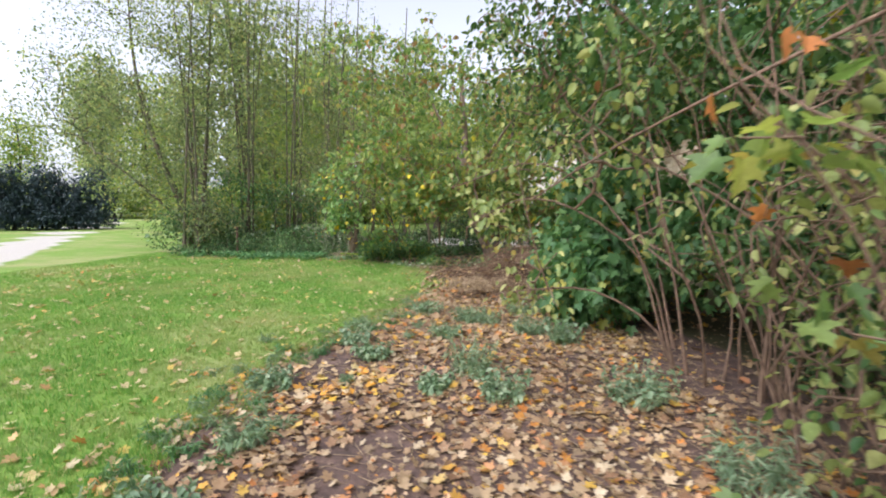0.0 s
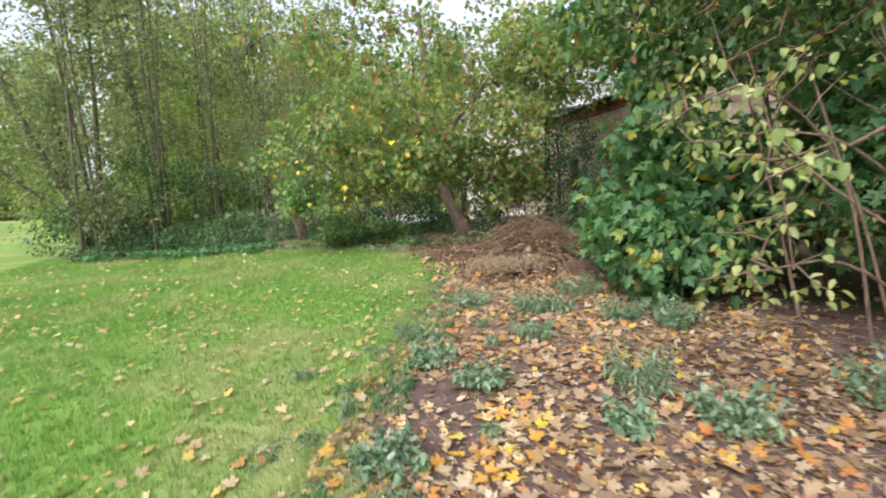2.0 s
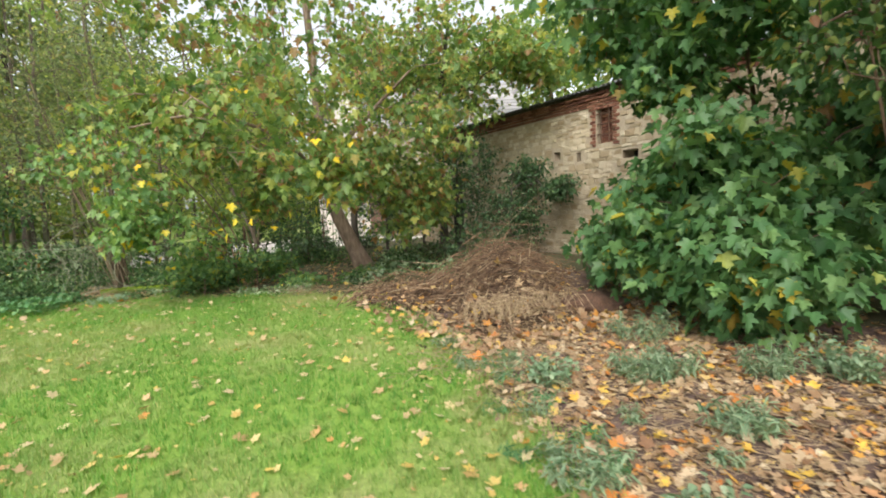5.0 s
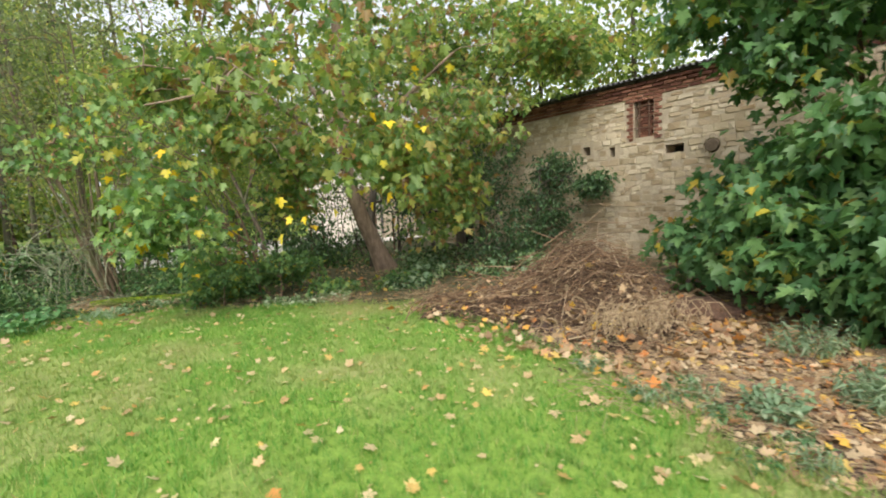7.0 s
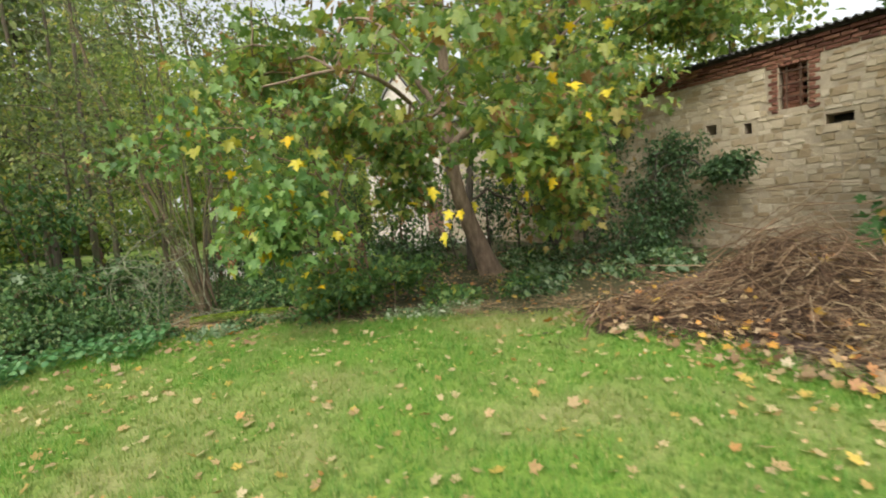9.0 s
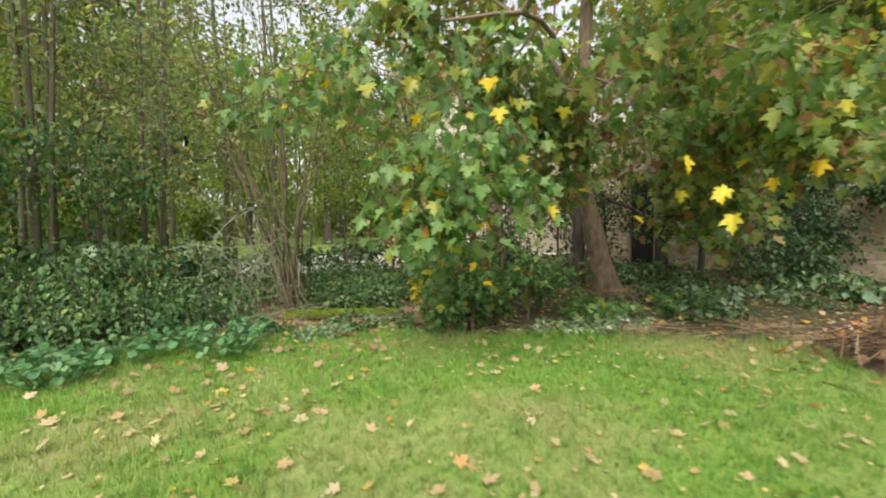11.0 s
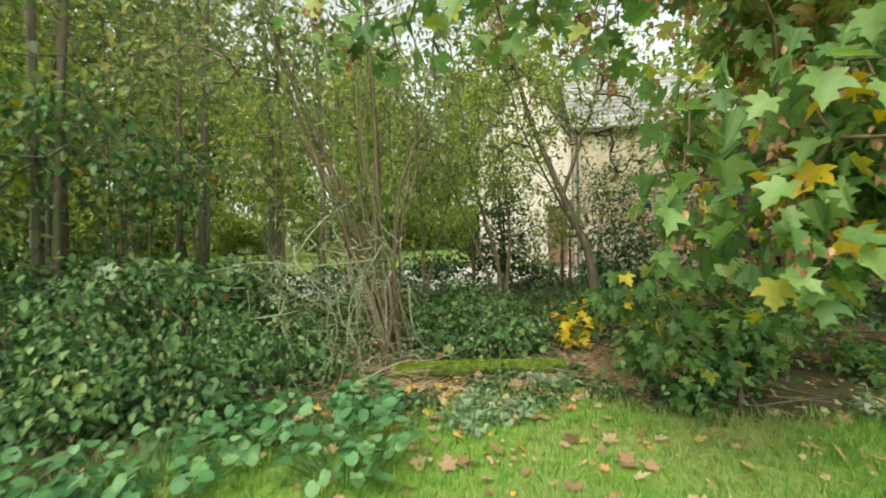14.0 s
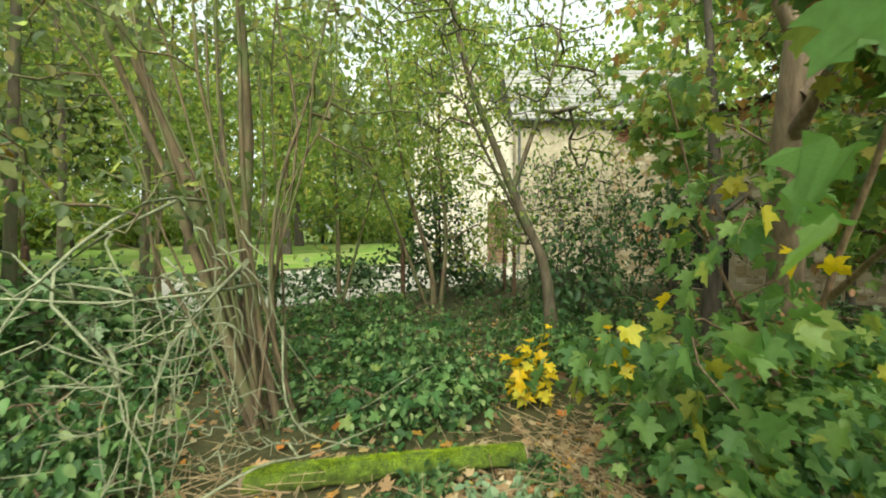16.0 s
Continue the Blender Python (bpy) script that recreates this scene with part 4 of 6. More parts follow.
# ---- trees and shrubs ----
YEL = [(-1.0, 11.0, 2.15, 3), (-0.8, 11.2, 1.85, 2), (-0.3, 11.6, 2.4, 3), (-2.9, 12.4, 1.9, 2), (-2.2, 11.6, 1.3, 4), (-3.2, 12.9, 2.2, 3),
       (-1.4, 11.2, 2.8, 3), (-1.9, 12.4, 3.4, 3), (-0.9, 11.9, 1.6, 3), (-1.6, 12.9, 1.5, 3), (0.2, 12.0, 3.3, 3)]
plant("maple_tree", "maple tree with green and yellowing autumn leaves", "tree",
      [([(1.17, 15.3, -0.1), (0.85, 15.25, 0.6), (0.42, 15.15, 1.5), (0.15, 15.05, 2.6), (0.1, 14.9, 4.0), (-0.1, 14.6, 6.2)], 0.20, 0.07),
       ([(0.25, 15.1, 2.1), (-0.8, 14.3, 2.9), (-2.2, 13.4, 3.2), (-3.4, 13.3, 2.9)], 0.055, 0.010),
       ([(0.15, 15.0, 2.5), (0.9, 13.9, 3.5), (1.4, 12.9, 4.2)], 0.075, 0.02),
       ([(0.12, 15.0, 3.0), (-0.6, 15.4, 4.4), (-1.4, 15.2, 6.0)], 0.07, 0.02)],
      [(0.2, 13.9, 5.0, 3.3, 2.3, 2.6, 120), (-1.4, 12.1, 3.2, 1.7, 1.2, 1.35, 86), (-0.9, 11.7, 2.0, 1.0, 0.7, 0.55, 46), (0.1, 12.9, 2.4, 0.9, 0.6, 0.7, 56), (-3.0, 14.2, 3.5, 1.0, 0.7, 0.9, 40), (-2.3, 13.9, 2.6, 0.5, 0.4, 0.5, 22), (-0.6, 15.7, 2.2, 0.5, 0.5, 0.7, 16), (-1.4, 14.1, 2.3, 0.6, 0.5, 0.95, 66), (-2.4, 13.6, 5.2, 2.2, 1.8, 1.9, 80), (1.6, 12.8, 3.0, 1.2, 1.0, 1.0, 50)],
      M_MAPLE, M_BARK, "maple", 0.125, 15, 0.20, seed=11, gap=0.46, gap_scale=1.1, droop=0.75, seeds=150, accent=(M_YELLOW, YEL))
plant("young_maple", "young maple with large green leaves reaching over the lawn", "tree",
      [([(-1.9, 14.4, -0.05), (-2.0, 14.3, 0.9), (-2.4, 14.0, 1.8), (-3.2, 13.75, 2.5), (-4.3, 14.1, 2.6)], 0.02, 0.005), ([(-2.05, 14.25, 1.0), (-2.6, 13.9, 1.35), (-3.3, 13.5, 1.5), (-3.7, 13.6, 1.4)], 0.014, 0.005),
       ([(-2.0, 14.4, 0.4), (-2.2, 14.7, 1.2), (-2.5, 14.8, 2.0)], 0.014, 0.005), ([(-2.6, 13.9, 1.9), (-2.9, 13.2, 2.1), (-3.1, 12.7, 1.9)], 0.012, 0.005)],
      [(-3.55, 13.25, 1.4, 0.40, 0.26, 0.55, 60), (-3.2, 12.85, 1.6, 0.50, 0.36, 0.62, 56), (-3.80, 13.66, 1.45, 0.14, 0.05, 0.45, 8), (-2.75, 14.35, 0.70, 0.35, 0.3, 0.35, 22), (-2.3, 14.5, 1.15, 0.5, 0.4, 0.5, 16), (-2.6, 14.8, 0.65, 0.35, 0.3, 0.3, 16), (-2.0, 14.5, 0.8, 0.5, 0.4, 0.4, 12),
       (-3.9, 14.3, 2.6, 1.0, 0.5, 0.5, 46), (-4.6, 14.9, 2.35, 0.5, 0.3, 0.2, 10), (-3.4, 13.0, 2.5, 0.8, 0.5, 0.5, 24)],
      M_MAPLE_FRESH, M_TWIGRED, "maple", 0.112, 5, 0.15, seed=111, droop=0.8, seeds=46, tip_r=0.003, single=(-3.4, 13.5, 1.5), single_mat=M_MAPLE_ONE, single_shapes=290, stem_name="stem",
      accent=(M_YELLOW, [(-3.5, 13.25, 1.6, 2), (-3.0, 13.2, 1.3, 2), (-3.2, 12.8, 1.9, 2), (-2.2, 14.3, 1.3, 2), (-2.6, 14.75, 0.75, 4), (-4.0, 14.3, 2.45, 3), (-2.2, 14.4, 0.7, 3), (-3.4, 13.2, 1.05, 2)]))

plant("dark_maple", "smaller dark-barked maple beside a larger trunk", "tree",
      [([(1.35, 16.2, -0.1), (1.25, 16.1, 1.2), (1.6, 16.3, 2.8), (1.9, 16.6, 5.5)], 0.12, 0.04)],
      [(2.2, 16.4, 5.0, 2.2, 1.6, 2.2, 76), (3.5, 15.6, 3.6, 1.4, 1.3, 1.3, 46), (2.5, 14.7, 1.7, 0.9, 0.8, 1.0, 60), (1.5, 13.6, 1.7, 0.8, 0.6, 1.0, 50), (1.9, 15.6, 2.6, 0.6, 0.5, 0.9, 18), (0.7, 16.6, 3.0, 0.9, 0.6, 0.8, 12)], M_MAPLE, M_BARKDARK, "maple", 0.14, 14, 0.32, seed=12, gap=0.3, droop=0.75, seeds=60)

plant("maple_bush", "dense lush green maple thicket against the barn", "bush",
      [([(2.9, 8.4, -0.1), (2.7, 8.2, 0.8), (2.4, 7.9, 1.6)], 0.05, 0.015), ([(2.6, 7.4, -0.1), (2.3, 7.2, 0.7), (2.0, 7.0, 1.3)], 0.045, 0.015),
       ([(4.0, 7.9, -0.1), (4.1, 7.8, 2.0), (3.6, 7.9, 4.4)], 0.05, 0.02), ([(4.2, 7.0, -0.1), (4.1, 7.0, 2.2), (3.6, 7.0, 4.6)], 0.06, 0.02)],
      [(2.4, 7.9, 0.95, 1.1, 0.9, 0.85, 190), (1.9, 6.9, 0.75, 0.75, 0.75, 0.7, 110), (2.4, 7.4, 1.9, 0.8, 0.7, 0.5, 60), (2.9, 7.0, 1.3, 1.2, 1.0, 0.9, 110), (3.6, 8.9, 1.2, 0.9, 0.8, 0.9, 60),
       (3.1, 8.2, 4.2, 2.0, 1.7, 1.0, 190), (2.9, 8.4, 3.1, 0.9, 0.8, 0.6, 44), (3.9, 6.5, 3.6, 1.5, 1.5, 1.3, 110), (4.5, 8.8, 1.5, 0.7, 0.6, 0.9, 40), (4.2, 6.2, 1.8, 1.0, 1.2, 1.2, 110), (2.9, 9.3, 0.7, 0.5, 0.5, 0.5, 30), (3.2, 5.6, 1.6, 0.7, 0.8, 1.0, 60)],
      M_SHADELEAF, M_TWIGRED, "maple", 0.15, 15, 0.24, seed=13, droop=0.75, stem_name="stem", crown_name="foliage")

plant("hedge_tree", "overhanging hedge tree with yellow-green leaves", "tree",
      [([(2.3, 4.9, -0.1), (2.1, 5.0, 1.2), (1.8, 5.2, 2.4), (1.5, 5.5, 4.0)], 0.016, 0.008), ([(2.6, 5.8, -0.1), (2.3, 6.0, 1.5), (1.9, 6.2, 3.2)], 0.02, 0.01),
       ([(2.6, 4.3, -0.1), (2.7, 4.4, 2.0), (2.6, 4.8, 4.4)], 0.02, 0.01), ([(2.3, 2.4, 2.75), (1.6, 2.7, 2.4), (0.95, 3.15, 2.05), (0.45, 3.5, 1.7)], 0.013, 0.005),
       ([(2.1, 4.6, 1.0), (1.6, 4.9, 1.5), (1.2, 5.2, 2.2), (0.9, 5.3, 3.0)], 0.013, 0.005)],
      [(1.7, 5.6, 2.9, 1.0, 1.2, 0.9, 170), (1.9, 5.2, 4.2, 1.7, 1.9, 1.3, 170), (2.7, 5.0, 1.5, 0.5, 0.9, 0.8, 46), (0.7, 5.4, 3.4, 0.8, 1.0, 0.8, 60), (1.0, 3.2, 2.4, 0.5, 0.4, 0.3, 8)],
      M_HAZEL, M_TWIGRED, "oval", 0.078, 14, 0.2, seed=14, gap=0.3, stem_name="stem")

plant("hazel_shrub", "arching bare-stemmed hazel shoots with pale yellow-green leaves", "shrub",
      [([(1.95, 4.35, -0.05), (1.7, 4.3, 0.6), (1.15, 4.3, 0.95), (0.6, 4.25, 0.96), (0.3, 4.45, 0.88)], 0.014, 0.004), ([(1.85, 4.3, 0.3), (1.5, 4.15, 1.2), (0.9, 4.1, 1.65), (0.45, 4.1, 1.72), (0.03, 3.75, 1.5)], 0.012, 0.004),
       ([(1.9, 4.5, 0.3), (1.5, 4.6, 1.5), (0.7, 4.5, 2.05), (-0.1, 4.3, 1.82)], 0.012, 0.004), ([(0.75, 4.25, 0.95), (0.62, 4.2, 1.3), (0.5, 4.2, 1.75), (0.42, 4.3, 2.2)], 0.008, 0.003)],
      [(0.18, 3.8, 1.55, 0.26, 0.25, 0.22, 13), (0.5, 4.25, 1.75, 0.4, 0.3, 0.35, 12), (0.05, 4.3, 1.9, 0.25, 0.2, 0.2, 9), (0.6, 4.3, 1.15, 0.35, 0.3, 0.25, 12), (0.55, 4.2, 0.85, 0.35, 0.3, 0.12, 12), (0.9, 4.3, 2.1, 0.5, 0.4, 0.35, 8), (0.95, 3.5, 2.15, 0.4, 0.35, 0.35, 14), (1.5, 3.7, 1.7, 0.4, 0.4, 0.5, 14)],
      M_HAZELPALE, M_TWIGRED, "oval", 0.066, 5, 0.12, seed=114, droop=0.7, stem_name="stem", crown_name="foliage", sag=-0.05)

hedge_stems = []
hr = np.random.default_rng(77)
for j in range(64):
    bx, by = hr.uniform(1.85, 3.4), hr.uniform(0.9, 4.8)
    bx += 0.45 * max(0.0, min(1.0, by - 2.6))
    lx, ly = hr.normal() * 0.4 - 0.05, hr.normal() * 0.4
    hedge_stems.append(([(bx, by, -0.05), (bx + lx * 0.4 + hr.normal() * 0.12, by + ly * 0.4 + hr.normal() * 0.12, 0.7), (bx + lx + hr.normal() * 0.2, by + ly + hr.normal() * 0.2, 1.5), (bx + lx * 1.5 + hr.normal() * 0.3, by + ly * 1.5 + hr.normal() * 0.3, 2.3), (bx + lx * 2.2, by + ly * 2, 3.1)], hr.uniform(0.006, 0.018), 0.004))
plant("hedge_thicket", "tangled brown hedge stems with sparse yellow-green leaves", "hedge", hedge_stems,
      [(2.4, 2.6, 1.5, 0.75, 1.5, 1.3, 640), (2.55, 3.6, 1.3, 0.5, 0.9, 1.0, 220), (2.4, 2.6, 3.2, 1.0, 1.6, 0.8, 260), (2.1, 2.6, 0.6, 0.4, 0.6, 0.5, 160), (1.6, 2.5, 1.9, 0.4, 0.5, 0.5, 90), (2.6, 2.2, 1.2, 0.7, 1.0, 1.0, 420)],
      M_HAZEL, M_TWIGRED, "oval", 0.075, 1, 0.12, seed=15, tip_r=0.0028, mix=("oval", 0.095, M_HAZELPALE, 0.6), stem_name="stem", crown_name="foliage", sag=-0.08)
plant("shade_hedge", "dense dark green hedge behind the bare stems", "hedge",
      [([(4.0, 2.0, -0.1), (4.0, 2.0, 2.0), (3.9, 2.1, 4.0)], 0.06, 0.02), ([(4.0, 4.5, -0.1), (4.0, 4.5, 2.0), (3.8, 4.6, 4.0)], 0.06, 0.02)],
      [(3.7, 1.5, 1.5, 0.8, 1.8, 1.7, 150), (3.6, 4.0, 1.6, 0.8, 1.6, 1.7, 160), (3.9, 3.0, 4.2, 1.4, 2.5, 1.2, 150), (4.6, 0.0, 3.0, 1.0, 1.5, 2.0, 60), (4.3, 5.9, 2.6, 0.8, 1.0, 1.1, 60)],
      M_UNDER, M_TWIGRED, "oval", 0.13, 16, 0.3, seed=16, stem_name="stem", crown_name="foliage")
plant("maple_sapling", "maple sapling with large green and orange leaves at the hedge", "sapling",
      [([(1.95, 2.3, -0.05), (1.85, 2.35, 0.6), (1.6, 2.2, 1.3), (1.2, 2.15, 1.9)], 0.012, 0.005)],
      [(1.15, 2.15, 1.93, 0.2, 0.2, 0.1, 3), (1.6, 2.1, 0.35, 0.3, 0.25, 0.3, 9), (1.5, 2.5, 1.25, 0.2, 0.3, 0.2, 2)], M_MAPLE, M_TWIGRED, "maple", 0.125, 6, 0.12, seed=17, stem_name="stem", crown_name="foliage",
      accent=(M_ORANGE, [(1.2, 2.2, 2.22, 3), (1.6, 2.7, 1.5, 2)]))

# many-stemmed shrub with lichen-grey dead branches
sr_ = np.random.default_rng(31)
S = [([(-3.90, 16.80, -0.06), (-4.10, 16.95, 0.68), (-4.29, 17.12, 1.5), (-4.57, 17.36, 2.4), (-4.95, 17.6, 3.6), (-5.3, 17.7, 5.4)], 0.055, 0.016),
     ([(-4.00, 16.74, -0.06), (-4.14, 16.80, 0.55), (-4.44, 17.05, 1.6), (-4.74, 17.3, 2.55), (-5.2, 17.5, 4.2)], 0.042, 0.012),
     ([(-3.88, 16.98, -0.06), (-3.98, 17.08, 1.14), (-3.94, 17.1, 1.96), (-3.98, 17.17, 3.3), (-4.1, 17.3, 6.0)], 0.05, 0.014),
     ([(-3.80, 16.84, -0.06), (-3.86, 16.86, 0.87), (-3.80, 16.86, 1.62), (-3.60, 16.78, 2.3), (-3.35, 16.8, 3.4)], 0.022, 0.007),
     ([(-3.86, 16.70, -0.06), (-3.98, 16.72, 0.7), (-4.05, 16.8, 1.7), (-4.05, 16.9, 3.0), (-4.2, 17.0, 4.6)], 0.026, 0.008)]
for j in range(13):
    a, top, r = sr_.uniform(0, 6.28), sr_.uniform(2.4, 5.6), sr_.uniform(0.007, 0.017)
    bx, by = -3.9 + sr_.normal() * 0.10, 16.84 + sr_.normal() * 0.10
    dx, dy = math.cos(a) * 0.75 - 0.25, math.sin(a) * 0.45
    k1, k2 = sr_.normal() * 0.10, sr_.normal() * 0.10
    S.append(([(bx, by, -0.05), (bx + dx * 0.2 + k1 * 0.5, by + dy * 0.2, top * 0.2), (bx + dx * 0.5 + k1, by + dy * 0.5 + k2, top * 0.46), (bx + dx * 0.75 + k2, by + dy * 0.75, top * 0.72), (bx + dx * 1.1, by + dy + k1, top)], r, 0.004))
plant("many_stemmed_shrub", "tall shrub with many brown lichen-covered stems", "shrub", S,
      [(-4.6, 17.1, 4.8, 1.6, 1.1, 1.9, 150), (-3.6, 17.0, 4.4, 1.2, 1.0, 1.8, 120), (-5.2, 16.9, 2.8, 1.2, 0.9, 1.1, 100), (-3.4, 17.0, 2.4, 1.0, 0.5, 0.8, 50), (-4.7, 16.7, 1.5, 0.8, 0.4, 0.5, 26)], M_THICKET, M_BARKMOSS, "oval", 0.075, 9, 0.22, seed=32, gap=0.42, gap_scale=1.3, stem_name="stem", crown_name="foliage")

DEAD = [([(-3.98, 16.75, 0.96), (-4.34, 16.25, 0.99), (-4.79, 16.35, 0.96), (-5.22, 16.5, 1.0), (-5.6, 16.6, 0.93)], 0.011, 0.004),
        ([(-4.05, 16.7, 1.12), (-4.38, 16.13, 0.94), (-4.57, 16.05, 0.70), (-4.61, 16.0, 0.42), (-4.71, 15.95, 0.03)], 0.011, 0.003),
        ([(-4.25, 16.9, 1.6), (-4.96, 16.35, 1.12), (-4.78, 16.1, 0.74), (-4.70, 16.0, 0.46), (-4.86, 15.9, 0.08)], 0.010, 0.003),
        ([(-4.2, 16.9, 1.5), (-4.6, 16.3, 1.45), (-4.98, 16.0, 1.1), (-5.15, 15.9, 0.7), (-5.05, 15.8, 0.3)], 0.010, 0.003),
        ([(-3.95, 16.3, 0.75), (-4.0, 16.1, 0.4), (-3.9, 16.0, 0.2), (-3.6, 15.85, 0.10)], 0.008, 0.003),
        ([(-4.6, 15.85, 0.06), (-4.2, 15.9, 0.16), (-3.9, 15.95, 0.12), (-3.5, 15.9, 0.20)], 0.009, 0.003),
        ([(-3.9, 16.4, 0.10), (-3.5, 16.25, 0.16), (-3.15, 16.15, 0.34), (-2.9, 16.1, 0.42)], 0.006, 0.002)]
dr_ = np.random.default_rng(330)
for j in range(20):
    k = dr_.random()
    p = np.array([-4.02 - 0.75 * k, 16.6 - 0.75 * k, 0.75 + 0.6 * dr_.random()])
    pts = [tuple(p)]
    out = dr_.normal() * 0.05
    for q in range(6):
        p = p + [-0.035 + out + dr_.normal() * 0.045, -0.04 + dr_.normal() * 0.04, -0.03 - 0.032 * q + dr_.normal() * 0.035]
        if p[2] < 0.05:
            break
        pts.append(tuple(p))
    if len(pts) > 3:
        DEAD.append((pts, dr_.uniform(0.004, 0.007), 0.002))
plant("dead_branches", "pale lichen-covered bare branches hanging from a shrub", "branches", DEAD,
      [(-4.65, 15.9, 0.7, 0.45, 0.28, 0.55, 150), (-5.2, 15.65, 1.0, 0.3, 0.2, 0.4, 40), (-4.3, 16.1, 0.3, 0.4, 0.25, 0.25, 60), (-3.95, 16.15, 0.12, 0.45, 0.2, 0.08, 30)], M_THICKET, M_LICHEN, "oval", 0.06, 0, 0.1, seed=33, tip_r=0.0022, stem_name="branch", sag=-0.1)

plant("leaning_tree", "slender leaning tree with thin twigs and few leaves", "tree",
      [([(-1.12, 16.64, -0.1), (-1.15, 16.73, 0.9), (-1.33, 16.89, 1.48), (-1.58, 17.11, 2.3), (-1.81, 17.33, 3.24), (-2.2, 17.5, 5.4)], 0.062, 0.02), ([(-1.42, 16.97, 1.7), (-1.14, 16.9, 2.42), (-0.89, 16.85, 3.13), (-0.6, 16.9, 4.4)], 0.028, 0.01),
       ([(-1.3, 16.85, 1.3), (-1.7, 16.8, 1.75), (-2.1, 16.9, 2.5), (-2.3, 17.0, 3.3)], 0.02, 0.007)],
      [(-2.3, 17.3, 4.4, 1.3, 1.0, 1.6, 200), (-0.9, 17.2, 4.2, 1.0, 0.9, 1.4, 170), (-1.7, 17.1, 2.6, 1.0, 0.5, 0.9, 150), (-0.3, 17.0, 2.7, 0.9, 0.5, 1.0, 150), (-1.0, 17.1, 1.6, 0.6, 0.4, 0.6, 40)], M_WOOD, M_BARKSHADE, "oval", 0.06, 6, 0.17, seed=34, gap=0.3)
plant("yellow_shrub", "thin-stemmed shrub with yellowing leaves by the fence", "shrub",
      [([(-0.82, 19.2, -0.1), (-0.9, 19.2, 0.8), (-1.3, 19.3, 2.2), (-1.7, 19.4, 4.6)], 0.05, 0.012), ([(-0.75, 19.2, -0.1), (-0.6, 19.2, 1.2), (-0.6, 19.4, 2.8), (-0.4, 19.5, 5.0)], 0.04, 0.012), ([(-0.9, 19.1, -0.1), (-1.5, 19.2, 1.4), (-2.2, 19.3, 3.0)], 0.03, 0.01)],
      [(-1.4, 19.4, 4.4, 1.6, 1.2, 1.9, 170), (-0.1, 19.5, 4.4, 1.2, 1.0, 1.6, 100), (-1.9, 19.3, 2.6, 1.0, 0.6, 0.8, 60), (-0.6, 19.4, 2.2, 0.9, 0.5, 1.0, 90), (0.4, 19.6, 1.4, 0.8, 0.5, 0.9, 70)], M_WOOD, M_BARKMOSS, "oval", 0.085, 9, 0.26, seed=35, gap=0.3, stem_name="stem")
plant("holly_bush", "dark glossy evergreen bush by the drive", "bush", [([(0.3, 20.6, -0.1), (0.3, 20.6, 0.8), (0.2, 20.5, 1.8)], 0.04, 0.02)],
      [(0.2, 20.5, 1.3, 0.8, 0.5, 1.2, 100), (-0.5, 20.4, 0.7, 0.6, 0.4, 0.6, 40)], M_IVY, M_BARKDARK, "oval", 0.09, 14, 0.16, seed=36, stem_name="stem", crown_name="foliage")

# thicket trees along the far edge of the lawn
tr_ = np.random.default_rng(41)
for j, (x, y, h, w) in enumerate((x, y, h * 1.3, w * 1.15) for x, y, h, w in [(-9.6, 16.2, 9.0, 1.9), (-8.3, 17.6, 10.5, 2.2), (-7.0, 18.6, 9.5, 2.0), (-9.3, 19.5, 12.0, 2.4), (-5.9, 20.0, 10.0, 1.9), (-7.9, 21.8, 12.0, 2.4), (-10.2, 17.9, 8.0, 1.8)]):
    stems = []
    for k in range(3 if j < 4 else 2):
        ax, ay = tr_.normal() * 0.5, tr_.normal() * 0.4
        bx, by = x + tr_.normal() * 0.22, y + tr_.normal() * 0.22
        stems.append(([(bx, by, -0.1), (bx + ax * 0.25, by + ay * 0.25, h * 0.22), (bx + ax * 0.7, by + ay * 0.7, h * 0.55), (bx + ax * 1.3, by + ay * 1.3, h * 0.86)], tr_.uniform(0.035, 0.07), 0.008))
    low = 1.0 if j in (0, 1, 6) else 1.6
    plant("thicket_tree", "tall grey-green thicket tree with thin upright twigs", "tree", stems,
          [(x, y, h * 0.62, w, w * 0.8, h * 0.37, 120), (x, y - 0.3, h * 0.26, w, w * 0.8, h * 0.16, 44)] + ([(x, y - 0.5, low, w * 0.8, 0.6, 0.7, 40)] if j in (0, 1, 6) else []),
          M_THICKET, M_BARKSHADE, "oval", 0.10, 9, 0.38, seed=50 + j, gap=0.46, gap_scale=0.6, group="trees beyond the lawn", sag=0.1)

